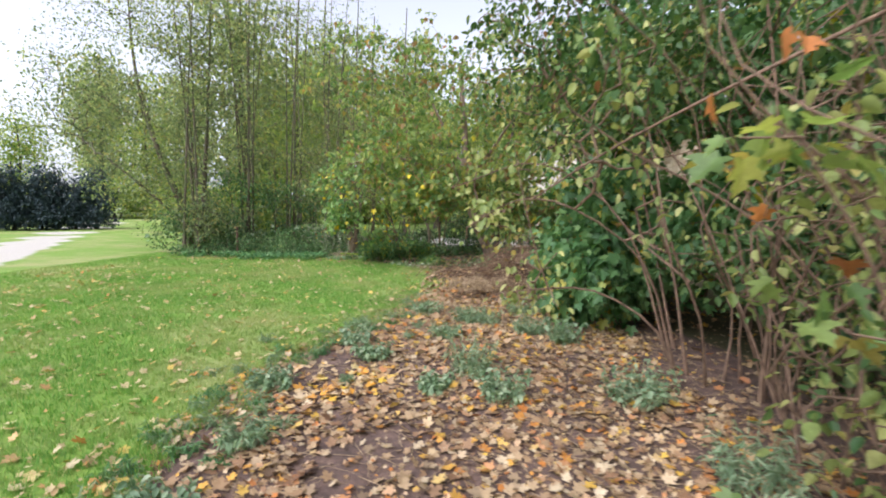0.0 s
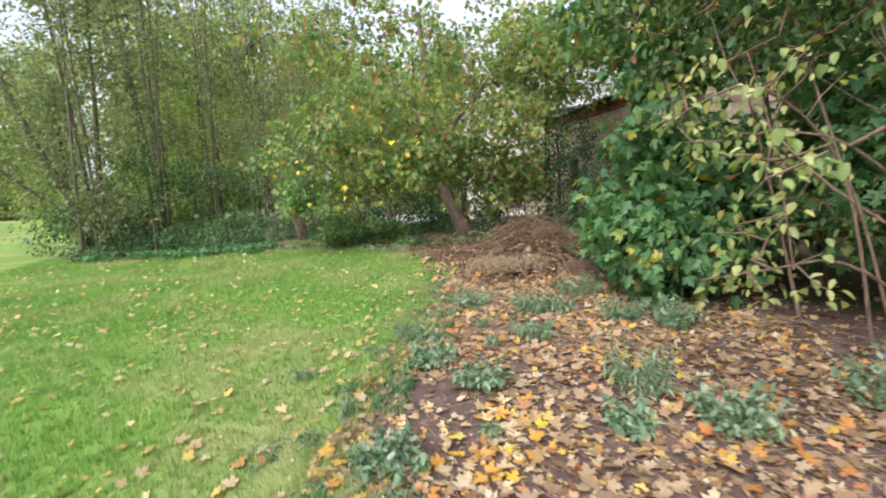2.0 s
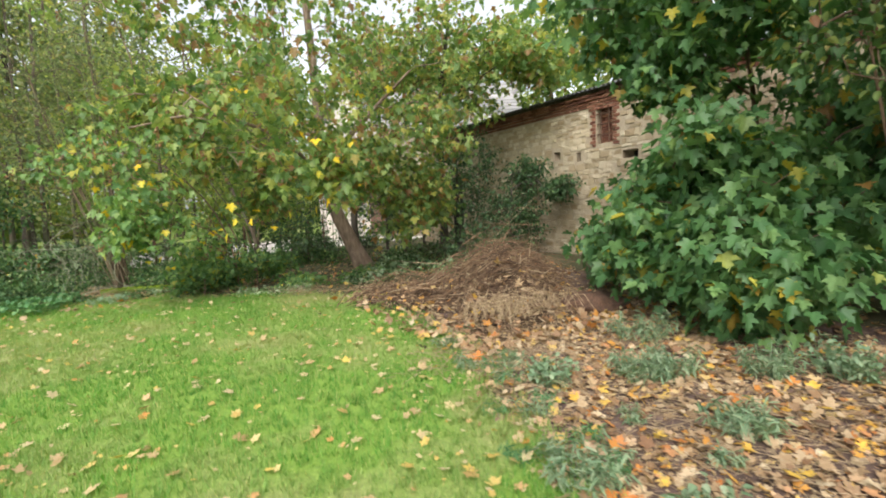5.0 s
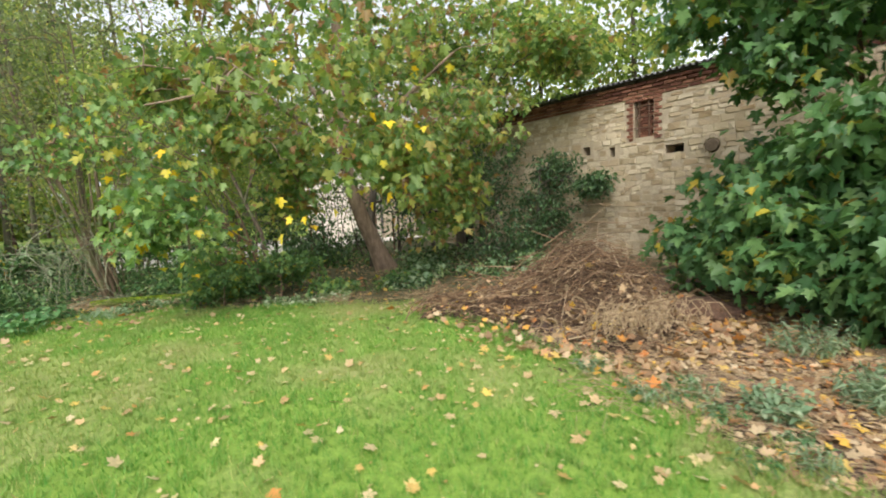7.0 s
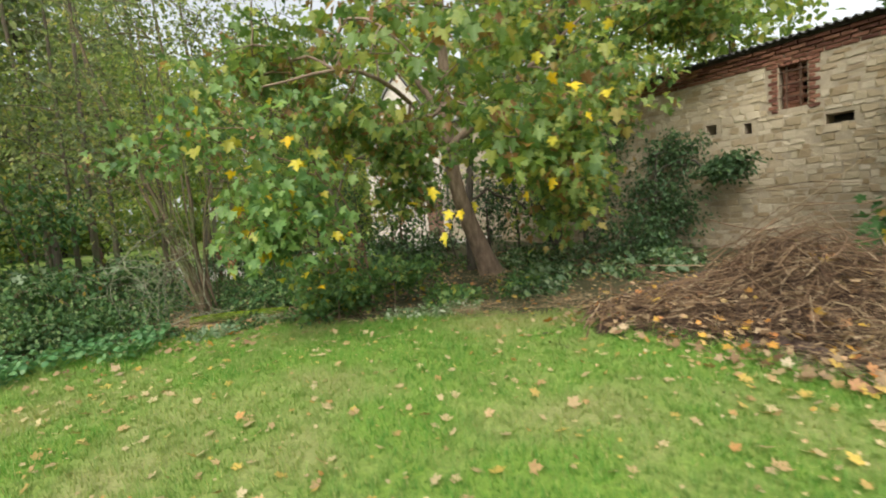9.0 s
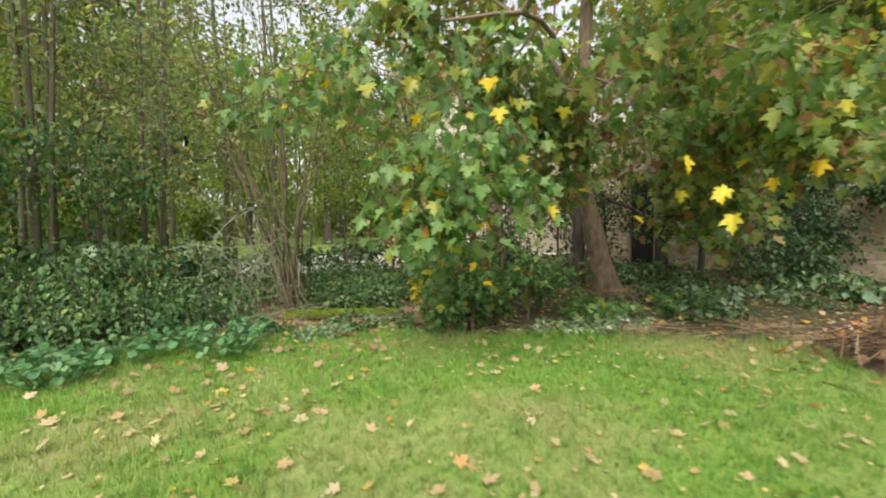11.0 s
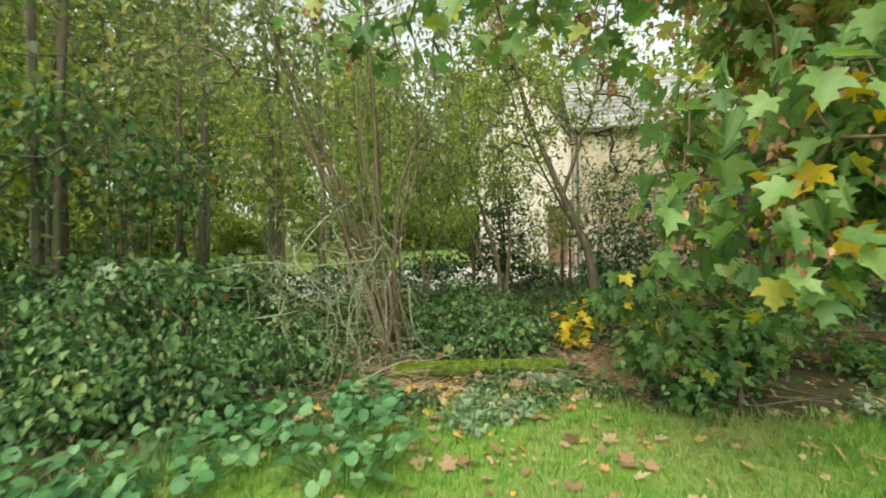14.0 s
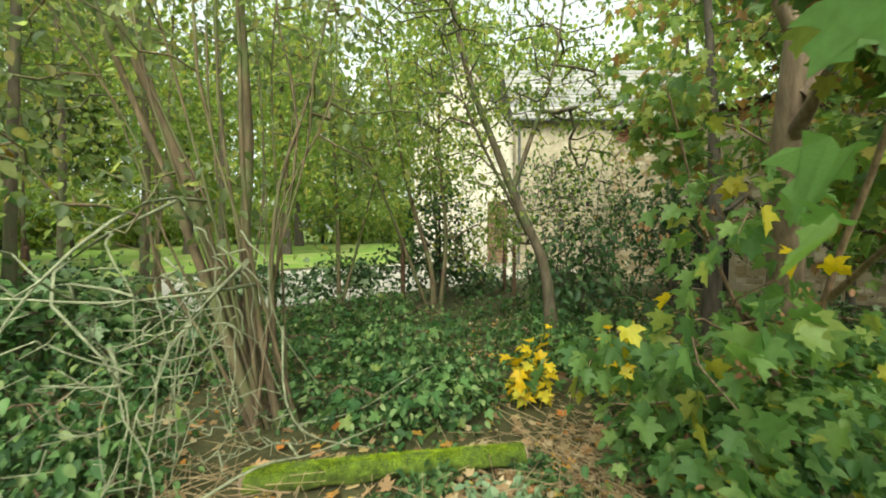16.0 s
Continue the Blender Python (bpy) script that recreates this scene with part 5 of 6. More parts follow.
plant("broad_thicket_tree", "broad grey-green tree with fine arching twigs", "tree",
      [([(-10.3, 17.2, -0.1), (-10.5, 17.1, 1.4), (-11.3, 16.9, 3.6), (-12.0, 16.8, 6.5), (-12.2, 16.8, 9.5)], 0.16, 0.02), ([(-10.1, 17.4, -0.1), (-9.9, 17.3, 2.0), (-9.6, 17.2, 5.0), (-9.2, 17.0, 9.5)], 0.13, 0.015),
       ([(-10.4, 17.0, 1.0), (-12.0, 16.2, 2.8), (-13.6, 15.8, 4.2)], 0.06, 0.012)],
      [(-12.2, 16.7, 6.3, 3.2, 2.2, 3.4, 400), (-9.6, 16.9, 7.6, 2.6, 1.8, 3.6, 250), (-11.6, 16.2, 2.6, 1.8, 1.0, 1.2, 90), (-14.6, 17.2, 5.2, 2.6, 1.8, 2.6, 210), (-9.4, 15.9, 1.4, 0.9, 0.5, 1.0, 60)],
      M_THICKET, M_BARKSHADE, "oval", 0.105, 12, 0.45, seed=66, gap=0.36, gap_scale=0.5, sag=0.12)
plant("elder_shrub", "dark green elder bushes spreading beneath the thicket trees", "shrub",
      [([(-7.6, 18.3, -0.1), (-7.5, 18.2, 1.2), (-7.9, 18.2, 2.6)], 0.035, 0.012), ([(-9.2, 18.1, -0.1), (-9.1, 18.0, 1.3), (-9.3, 18.0, 2.8)], 0.035, 0.012),
       ([(-6.2, 19.1, -0.1), (-6.2, 19.0, 1.2), (-6.0, 19.0, 2.3)], 0.03, 0.01), ([(-10.3, 17.0, -0.1), (-10.3, 16.9, 1.0), (-10.5, 16.8, 2.4)], 0.035, 0.012)],
      [(-7.7, 18.2, 2.2, 1.5, 0.8, 0.75, 120), (-9.3, 18.0, 2.3, 1.2, 0.8, 0.9, 90), (-6.2, 19.0, 1.95, 0.8, 0.6, 0.6, 54), (-10.4, 16.8, 1.6, 0.9, 0.7, 0.9, 80), (-9.0, 17.2, 1.2, 0.7, 0.5, 0.5, 40), (-7.2, 19.5, 0.8, 1.5, 0.6, 0.6, 60), (-5.6, 18.3, 0.65, 0.8, 0.5, 0.5, 36)],
      M_SHADELEAF, M_BARKSHADE, "oval", 0.095, 13, 0.26, seed=167, gap=0.36, gap_scale=1.2, droop=0.6, stem_name="stem", crown_name="foliage")
for j, (x, y, h) in enumerate([(-8.6, 24.0, 13), (-6.9, 23.0, 12), (-5.6, 24.5, 13), (-4.4, 22.6, 11), (-10.5, 22.5, 12), (-3.0, 24.0, 12)]):
    plant("pole_tree", "slim straight woodland tree trunk with thin crown", "tree",
          [([(x, y, -0.1), (x + 0.1, y, h * 0.3), (x - 0.05, y + 0.1, h * 0.65), (x + 0.1, y, h)], 0.075, 0.02)],
          [(x, y, h * 0.72, 1.7, 1.5, h * 0.27, 50), (x, y, h * 0.36, 1.3, 1.1, h * 0.12, 16)], M_WOOD, M_BARKSHADE, "diamond", 0.11, 14, 0.42, seed=70 + j, gap=0.35, group="pole trees of the wood")

for j, (x, y, h) in enumerate([(-5.6, 21.2, 7.0), (-4.2, 21.8, 8.0), (-2.6, 21.4, 7.5), (-6.9, 21.0, 6.5), (1.0, 21.6, 6.5), (-8.4, 20.6, 7.0), (-2.2, 19.6, 5.0)]):
    sts = []
    for k in range(3):
        ax = hr.normal() * 0.5
        sts.append(([(x + hr.normal() * 0.15, y, -0.1), (x + ax * 0.3, y, h * 0.3), (x + ax, y + hr.normal() * 0.2, h * 0.85)], hr.uniform(0.02, 0.045), 0.006))
    plant("drive_tree", "thin young tree with yellow-green autumn leaves", "tree", sts,
          [(x, y, h * 0.62, 1.3, 0.9, h * 0.34, 70), (x, y, h * 0.32, 1.0, 0.6, h * 0.12, 14)], M_WOOD, M_BARKMOSS, "oval", 0.105, 10, 0.32, seed=170 + j, gap=0.36, group="young trees along the drive", stem_name="stem")

# growth between the maple and the barn
plant("barn_shrub", "dark ivy-clad shrub against the barn wall", "shrub", [([(4.9, 14.0, -0.1), (4.9, 14.0, 1.0), (5.0, 14.0, 2.2)], 0.06, 0.02), ([(4.2, 15.4, -0.1), (4.2, 15.4, 1.4), (4.2, 15.5, 3.0)], 0.07, 0.02)],
      [(4.9, 13.8, 1.0, 0.9, 0.8, 1.0, 120), (5.5, 12.75, 1.75, 0.35, 0.6, 0.32, 70), (5.4, 13.9, 2.2, 0.4, 0.7, 0.5, 70), (4.4, 15.2, 2.2, 1.2, 1.0, 1.6, 150), (3.4, 13.6, 0.5, 1.0, 0.8, 0.5, 70)], M_IVY, M_BARKDARK, "oval", 0.085, 20, 0.17, seed=81, stem_name="stem", crown_name="foliage")
plant("barn_side_tree", "leafy green tree overhanging the barn roof", "tree", [([(4.3, 16.4, -0.1), (4.2, 16.3, 2.0), (4.0, 15.8, 4.5), (4.1, 15.4, 6.5)], 0.13, 0.04)],
      [(4.2, 15.2, 5.4, 2.0, 1.9, 1.8, 190), (4.9, 13.6, 4.9, 1.4, 1.3, 0.8, 120)], M_MAPLE, M_BARKDARK, "maple", 0.15, 14, 0.32, seed=82, gap=0.3)
plant("dark_bush", "dark green shade bushes under the trees", "bush", [([(2.8, 17.4, -0.1), (2.8, 17.4, 1.5)], 0.05, 0.02), ([(4.6, 18.2, -0.1), (4.5, 18.2, 2.0)], 0.05, 0.02), ([(0.3, 17.35, -0.1), (0.3, 17.3, 0.9)], 0.03, 0.012)],
      [(2.9, 17.6, 1.2, 1.1, 0.9, 1.1, 90), (4.6, 18.0, 1.6, 0.9, 1.2, 1.3, 70), (0.3, 17.3, 0.75, 0.8, 0.5, 0.75, 64)], M_IVY, M_BARKDARK, "oval", 0.10, 14, 0.26, seed=83, stem_name="stem", crown_name="foliage")
for k in range(14):
    x, y = (3.4 + hr.normal() * 1.1, 18.8 + hr.normal() * 0.9) if k < 6 else (hr.uniform(0.2, 2.6), 19.0 + hr.normal() * 0.8)
    plant("barn_sapling", "thin bare sapling in front of the barn", "sapling", [([(x, y, -0.05), (x + hr.normal() * 0.2, y, 0.9), (x + hr.normal() * 0.35, y + 0.1, 1.7), (x + hr.normal() * 0.6, y, 2.6)], 0.014, 0.005)],
          [(x, y, 1.9, 0.55, 0.4, 0.9, 30)], M_HAZEL, M_BARKDARK, "oval", 0.07, 5, 0.14, seed=120 + k, stem_name="stem", group="saplings by the barn")

# undergrowth
br_ = np.random.default_rng(191)
BRAMBLE = []
for _ in range(52):
    x = br_.uniform(-10.2, -4.7)
    y = np.interp(x, FAR_X, FAR_Y) + 0.55 + 2.6 * br_.random() ** 1.3
    hh = br_.uniform(0.12, 0.52) * (0.6 if x > -6 else 1.0) + 0.03 * (y - 15.5)
    BRAMBLE.append((x, y, hh * 0.7, br_.uniform(0.25, 0.6), br_.uniform(0.25, 0.5), hh, int(24 + 40 * hh)))
UNDER = [("bramble_thicket", "dense dark green bramble undergrowth", BRAMBLE, M_UNDER, "oval", 0.056, 18, 0.2),
         ("nettle_bed", "low green nettles and ivy covering the ground", [(-3.0, 16.5, 0.07, 1.1, 0.7, 0.14, 150), (-1.7, 15.9, 0.12, 0.8, 0.6, 0.2, 80), (-2.9, 16.2, 0.12, 0.5, 0.25, 0.22, 30), (-1.2, 16.6, 0.2, 0.6, 0.4, 0.3, 50), (-2.6, 17.2, 0.2, 0.4, 0.3, 0.3, 24), (-3.0, 17.6, 0.10, 1.6, 1.2, 0.2, 210), (-1.9, 18.9, 0.14, 1.8, 1.0, 0.3, 160), (-0.6, 17.4, 0.10, 1.2, 1.0, 0.16, 80), (-4.6, 18.6, 0.25, 1.2, 1.0, 0.3, 90), (0.6, 18.4, 0.15, 1.4, 1.2, 0.2, 90), (1.0, 16.8, 0.1, 1.0, 0.7, 0.12, 50)], M_UNDER, "oval", 0.055, 16, 0.19),
         ("edge_shrub", "green shrubs at the edge of the lawn", [(-2.55, 14.15, 0.28, 0.45, 0.32, 0.34, 80), (-1.6, 14.3, 0.35, 0.8, 0.45, 0.38, 120), (-0.7, 13.9, 0.06, 0.6, 0.4, 0.1, 40), (-2.3, 14.7, 0.28, 0.5, 0.35, 0.32, 60), (0.3, 13.6, 0.05, 0.7, 0.6, 0.08, 36)], M_EDGE, "oval", 0.058, 18, 0.14),
         ("shade_plants", "low dark plants in the shade under the maple", [(1.6, 14.0, 0.06, 1.2, 0.8, 0.09, 110), (2.8, 12.9, 0.15, 1.0, 0.8, 0.18, 90), (0.4, 13.0, 0.08, 0.6, 0.5, 0.1, 40), (3.0, 15.6, 0.15, 1.4, 1.0, 0.2, 110)], M_UNDER, "oval", 0.075, 14, 0.16),
         ("drive_bushes", "bushes and ivy along the gravel drive", [(-1.6, 20.6, 0.45, 0.8, 0.4, 0.45, 70), (-3.2, 20.6, 0.4, 0.9, 0.5, 0.4, 60), (1.5, 20.8, 0.4, 0.9, 0.5, 0.4, 70), (-5.4, 20.6, 0.5, 1.2, 0.6, 0.5, 80), (3.2, 20.4, 0.4, 1.0, 0.5, 0.4, 60)], M_IVY, "oval", 0.085, 14, 0.18),
         ("roadside_thicket", "dense bushes beneath the thicket trees", [(-8.8, 17.8, 0.45, 1.6, 1.0, 0.5, 110), (-7.0, 20.6, 0.4, 1.8, 1.0, 0.45, 80), (-10.6, 17.0, 0.7, 0.9, 1.2, 0.8, 90), (-10.6, 20.5, 0.8, 1.2, 1.6, 0.9, 90), (-5.3, 18.8, 0.45, 1.1, 0.5, 0.45, 60), (-6.7, 18.3, 0.45, 1.2, 0.6, 0.5, 80)], M_UNDER, "oval", 0.095, 16, 0.26)]
for j, (nm, lab, bl, mt, shp, sz, per, spr) in enumerate(UNDER):
    feet = [([(b[0], b[1], -0.05), (b[0] + 0.03, b[1], max(0.08, b[2])), (b[0], b[1] + 0.03, b[2] + b[5] * 0.6)], 0.012, 0.004) for b in bl]
    plant(nm, lab, "undergrowth", feet, bl, mt, M_TWIGRED, shp, sz, per, spr, seed=200 + j, stem_name="stem", crown_name="foliage", droop=0.65 if j == 0 else 0.4, tip_r=0.003, gap=0.46, gap_scale=1.9, mix=("oval" if j == 0 else "maple", sz * 1.5, M_EDGE if j < 2 else (M_MAPLE_FRESH if j == 2 else M_WEED), 0.14 if j == 0 else (0.35 if j == 2 else 0.13)))


def weed_clump(x, y, r, n, mat, seed, shape, size, name, label, tall, category="weed", group="weeds on the path"):
    """Stalks from one root, each with leaves up its length."""
    rng = np.random.default_rng(seed)
    e = thing(name, label, category, (x, y, height(x, y)), group)
    A, B, RA, RB, P, Y, Z = [], [], [], [], [], [], []
    for _ in range(n):
        a, d = rng.uniform(0, 6.28), r * math.sqrt(rng.random())
        foot = np.array([math.cos(a) * d * 0.5, math.sin(a) * d * 0.5, -0.01])
        h = tall * rng.uniform(0.4, 1.1)
        top = np.array([math.cos(a) * d, math.sin(a) * d, h])
        A.append(foot)
        B.append(top)
        RA.append(0.003)
        RB.append(0.0015)
        k = 7 if shape != "round" else 1
        for q in range(k):
            t = 1 - q * 0.12
            P.append(foot + (top - foot) * t)
            Y.append(rng.uniform(0, 6.28))
            Z.append(size * rng.uniform(0.6, 1.2))
    v, f = tubes(A, B, RA, RB, 4)
    tagged(part_mesh("stalks", fast_mesh("stalks", v, f), mat, e), kind="stuff")
    m = len(P)
    me = leaves("foliage", np.array(P), np.array(Y), -0.25 + rng.normal(size=m) * 0.4, rng.normal(size=m) * 0.35, np.array(Z), shape)
    tagged(part_mesh("foliage", me, mat, e, smooth=False), kind="stuff")
    return e


for j, (x, y, r, t) in enumerate([(0.1, 4.8, 0.24, 0.32), (0.36, 4.2, 0.22, 0.22), (1.0, 7.6, 0.3, 0.25), (-1.25, 5.7, 0.2, 0.16), (-1.35, 6.4, 0.22, 0.16), (-0.95, 5.2, 0.2, 0.14), (0.95, 6.4, 0.22, 0.2), (1.3, 6.0, 0.24, 0.24),
                                  (0.35, 6.9, 0.25, 0.2), (-0.5, 7.4, 0.2, 0.15), (0.1, 7.0, 0.2, 0.18), (-1.7, 4.3, 0.2, 0.14), (-1.5, 3.4, 0.18, 0.12), (-0.2, 4.35, 0.16, 0.12), (-0.2, 6.1, 0.2, 0.14), (1.5, 4.2, 0.28, 0.25), (1.75, 3.0, 0.25, 0.3), (-1.6, 2.6, 0.2, 0.12)]):
    weed_clump(x, y, r * 1.2, 52, M_WEED, 300 + j, "oval" if j % 2 else "thin", 0.055 if j % 2 else 0.08, "weed_clump", "leafy grey-green weed clump on the leaf litter", t * 1.25)
wr_ = np.random.default_rng(390)
for j in range(64):
    y = wr_.uniform(2.2, 9.2)
    x = np.interp(y, EDGE_Y, EDGE_X) + wr_.normal() * 0.30 + 0.12
    weed_clump(x, y, wr_.uniform(0.08, 0.16), 16, M_WEED if j % 3 else M_BUTTER, 600 + j, "thin", 0.06, "weed_tuft", "small grey-green weed tuft at the lawn edge", wr_.uniform(0.06, 0.13))
for j, (x, y, r) in enumerate([(-5.85, 15.0, 0.45), (-5.0, 14.75, 0.4), (-6.6, 15.15, 0.45), (-5.4, 15.35, 0.35), (-7.3, 15.1, 0.4), (-6.2, 14.6, 0.35), (-4.7, 15.3, 0.25), (-7.9, 14.9, 0.4), (-8.8, 14.8, 0.4), (-6.9, 14.5, 0.3)]):
    weed_clump(x, y, r, 110, M_BUTTER, 340 + j, "round", 0.068, "broad_leaved_weed", "pale green broad-leaved weeds at the lawn edge", 0.2, group="broad-leaved weeds")
for j, (x, y, r) in enumerate([(-3.75, 15.3, 0.2), (-3.3, 15.1, 0.22), (-2.95, 15.2, 0.15), (-4.0, 15.1, 0.2), (-4.4, 15.2, 0.2), (-2.9, 16.05, 0.1), (-3.55, 14.95, 0.2), (-3.9, 14.8, 0.18), (-3.1, 14.85, 0.18), (-4.2, 14.85, 0.2), (-3.5, 15.45, 0.15)]):
    weed_clump(x, y, r, 34, M_WEED if j % 2 else M_UNDER, 370 + j, "oval", 0.05, "ground_weed", "low green weeds in front of the log", 0.12, group="weeds by the log")
for j, (x, y) in enumerate([(-1.7, 13.45), (-1.45, 13.3), (-1.2, 13.3), (-1.95, 13.65), (-0.95, 13.2)]):
    weed_clump(x, y, 0.15, 14, M_PALE, 360 + j, "oval", 0.07, "variegated_plant", "low plant with white-edged leaves", 0.16, "plant", "white-leaved plants")
weed_clump(-2.2, 15.95, 0.22, 9, M_YELLOW, 380, "maple", 0.10, "yellow_weed", "small shrub with bright yellow leaves beside the log", 0.55, "shrub", "")
weed_clump(-1.75, 15.6, 0.16, 4, M_YELLOW, 381, "maple", 0.10, "yellow_weed", "small shrub with bright yellow leaves beside the log", 0.6, "shrub", "")

# broken bricks and pale stones dumped among the trees
def rubble(name, label, x, y, z, size, material, seed):
    rng = np.random.default_rng(seed)
    e = thing(name, label, name.replace("_", " "), (x, y, height(x, y)), "rubble in the wood")
    bm = bmesh.new()
    box(bm, -size[0] / 2, size[0] / 2, -size[1] / 2, size[1] / 2, 0, size[2])
    bmesh.ops.bevel(bm, geom=bm.edges, offset=0.012, segments=2, affect="EDGES")
    for v in bm.verts:
        v.co += Vector(rng.normal(size=3) * 0.008)
    bmesh.ops.rotate(bm, verts=bm.verts, cent=(0, 0, 0), matrix=Matrix.Rotation(rng.uniform(0, 3.1), 3, "Z") @ Matrix.Rotation(rng.normal() * 0.12, 3, "X"))
    bmesh.ops.translate(bm, verts=bm.verts, vec=(0, 0, z))
    part("block", bm, material, e)


for j, (dx, dy, dz, sz) in enumerate([(0, 0, 0.0, (0.5, 0.3, 0.3)), (0.45, 0.1, 0.0, (0.4, 0.3, 0.28)), (0.15, 0.05, 0.28, (0.42, 0.25, 0.2)), (-0.4, 0.15, 0.0, (0.3, 0.25, 0.25))]):
    rubble("broken_brick", "weathered red brick lump lying in the undergrowth", -8.35 + dx, 22.6 + dy, dz, sz, M_BRICK, 700 + j)
for j, (dx, dz, sz) in enumerate([(0.85, 0.0, (0.45, 0.3, 0.3)), (1.2, 0.0, (0.35, 0.25, 0.2))]):
    rubble("pale_stone", "pale limestone block lying beside broken bricks", -8.35 + dx, 22.7, dz, sz, M_STONE, 710 + j)

# dead grass and straw beside the log
def straw(x, y, n, seed, spread):
    rng = np.random.default_rng(seed)
    e = thing("dead_grass", "tangle of dry straw-coloured dead stalks", "dead grass", (x, y, height(x, y)), "dead grass tangles")
    A, B, RA, RB = [], [], [], []
    for _ in range(n):
        a, L = rng.uniform(0, 6.28), rng.uniform(0.15, 0.5)
        c = rng.normal(size=2) * spread
        p = np.array([c[0], c[1], rng.uniform(0.005, 0.08)])
        q = p + [math.cos(a) * L, math.sin(a) * L, rng.uniform(-0.02, 0.10)]
        q[2] = max(q[2], 0.005)
        A.append(p)
        B.append(q)
        RA.append(0.003)
        RB.append(0.0015)
    v, f = tubes(A, B, RA, RB, 4)
    tagged(part_mesh("stalks", fast_mesh("stalks", v, f), M_DRYSTICK, e), kind="stuff")


for j, (x, y, n, s) in enumerate([(-2.5, 15.05, 230, 0.28), (-4.45, 15.95, 90, 0.25), (-3.4, 15.35, 30, 0.35), (-2.8, 15.15, 80, 0.25), (-4.2, 15.6, 60, 0.3), (-0.9, 13.1, 90, 0.2), (-2.2, 14.5, 90, 0.2), (0.0, 12.3, 120, 0.3), (-0.7, 8.2, 120, 0.35), (-0.3, 7.4, 80, 0.3), (0.9, 14.6, 150, 0.3)]):
    straw(x, y, n, 400 + j, s)

# ---- distant woods ----
P1 = plant("wood_tree", "distant autumn woodland tree", "tree", [([(0, 0, -0.2), (0.1, 0, 3.5), (-0.1, 0.1, 7), (0.1, 0, 11)], 0.22, 0.05)],
           [(0, 0, 8.0, 3.2, 3.0, 4.4, 230), (0.5, 0, 4.0, 2.6, 2.6, 1.8, 90)], M_WOOD, M_BARKDARK, "diamond", 0.34, 12, 0.7, seed=90, gap=0.3, group="distant wood")
P1.location = (-14, 47, height(-14, 47))
P2 = plant("wood_tree", "distant autumn woodland tree", "tree", [([(0, 0, -0.2), (-0.2, 0, 4.5), (0.1, 0.1, 9), (0.1, 0, 14)], 0.25, 0.05)],
           [(0, 0, 10.0, 3.0, 3.0, 5.4, 260), (0.5, 0, 4.6, 2.2, 2.2, 1.6, 60)], M_THICKET, M_BARKDARK, "diamond", 0.36, 12, 0.75, seed=91, gap=0.32, group="distant wood")
P2.location = (-8, 49, height(-8, 49))
P3 = plant("dark_conifer", "dark blue-green conifer beside the road", "tree", [([(0, 0, -0.2), (0, 0, 3), (0, 0, 8)], 0.2, 0.03)],
           [(0, 0, 1.6, 2.4, 2.4, 1.6, 150), (0, 0, 3.6, 1.9, 1.9, 1.8, 120), (0, 0, 5.8, 1.2, 1.2, 1.8, 60)], M_CONIFER, M_BARKDARK, "diamond", 0.3, 14, 0.5, seed=92, group="conifers by the road")
P3.location = (-33.5, 22, height(-33.5, 22))
P4 = plant("hedge_bush", "rounded green hedge bush at the meadow edge", "bush", [([(0, 0, -0.2), (0.1, 0, 1.0), (0, 0, 2.4)], 0.08, 0.02), ([(0.4, 0.2, -0.2), (0.9, 0.2, 1.4)], 0.06, 0.02)],
           [(0, 0, 1.5, 2.6, 1.6, 1.6, 150), (1.2, 0, 1.0, 1.6, 1.2, 1.1, 60)], M_WOOD, M_BARKDARK, "diamond", 0.26, 12, 0.45, seed=94, gap=0.25, group="meadow hedge")
P4.location = (-20, 44, height(-20, 44))
fr = np.random.default_rng(93)


def put(proto, x, y, s):
    copy_thing(proto, Matrix.Translation((x, y, height(x, y) - 0.05)) @ Matrix.Rotation(fr.uniform(0, 6.28), 4, "Z") @ Matrix.Scale(s, 4))


for k in range(12):
    put(P3, -32.5 + k * 0.72 + fr.normal() * 0.15, 22.6 + k * 0.62 + fr.normal() * 0.15, fr.uniform(0.44, 0.56))
for x in range(-44, 40, 5):
    put(P1 if (x // 5) % 2 else P2, x + fr.normal() * 1.2, 50 + fr.normal() * 3 - 0.12 * abs(x), fr.uniform(0.85, 1.25))
for x in range(-48, 44, 7):
    put(P2 if (x // 7) % 2 else P1, x + fr.normal() * 1.2, 60 + fr.normal() * 3, fr.uniform(1.1, 1.5))
# trees at y below 0 are unseen, added to close off light from behind
for x, y, s in [(14, 30, 1.0), (10, 33, 1.1), (17, 24, 1.1), (13, 16, 0.9), (14, 9, 0.9), (12, 3, 0.9), (2, 36, 1.0), (-2, 38, 0.9), (-13, 27, 1.0), (-12, 33, 1.1), (-8, 31, 0.9), (-17, 40, 1.0), (9, -3, 0.8), (7, -8, 0.9), (-6, -14, 1.0), (-18, -10, 1.1), (-26, -2, 1.1), (-16, 56, 1.2), (5, 43, 1.0)]:
    put(P1 if fr.random() < 0.5 else P2, x, y, s)

for x in range(-40, 30, 3):
    put(P4, x + fr.normal() * 0.6, 46 + fr.normal() * 1.5 - 0.1 * abs(x), fr.uniform(0.8, 1.4))
for x, y, s in [(-12.5, 22, 0.8), (-13, 25, 0.9), (-15, 31, 1.0), (-18, 35, 1.0), (-11.5, 28, 0.8), (11, 24, 0.9), (10, 27, 1.0), (-22, 40, 1.0)]:
    put(P4, x, y, s)

# ---- grass, fallen leaves ----


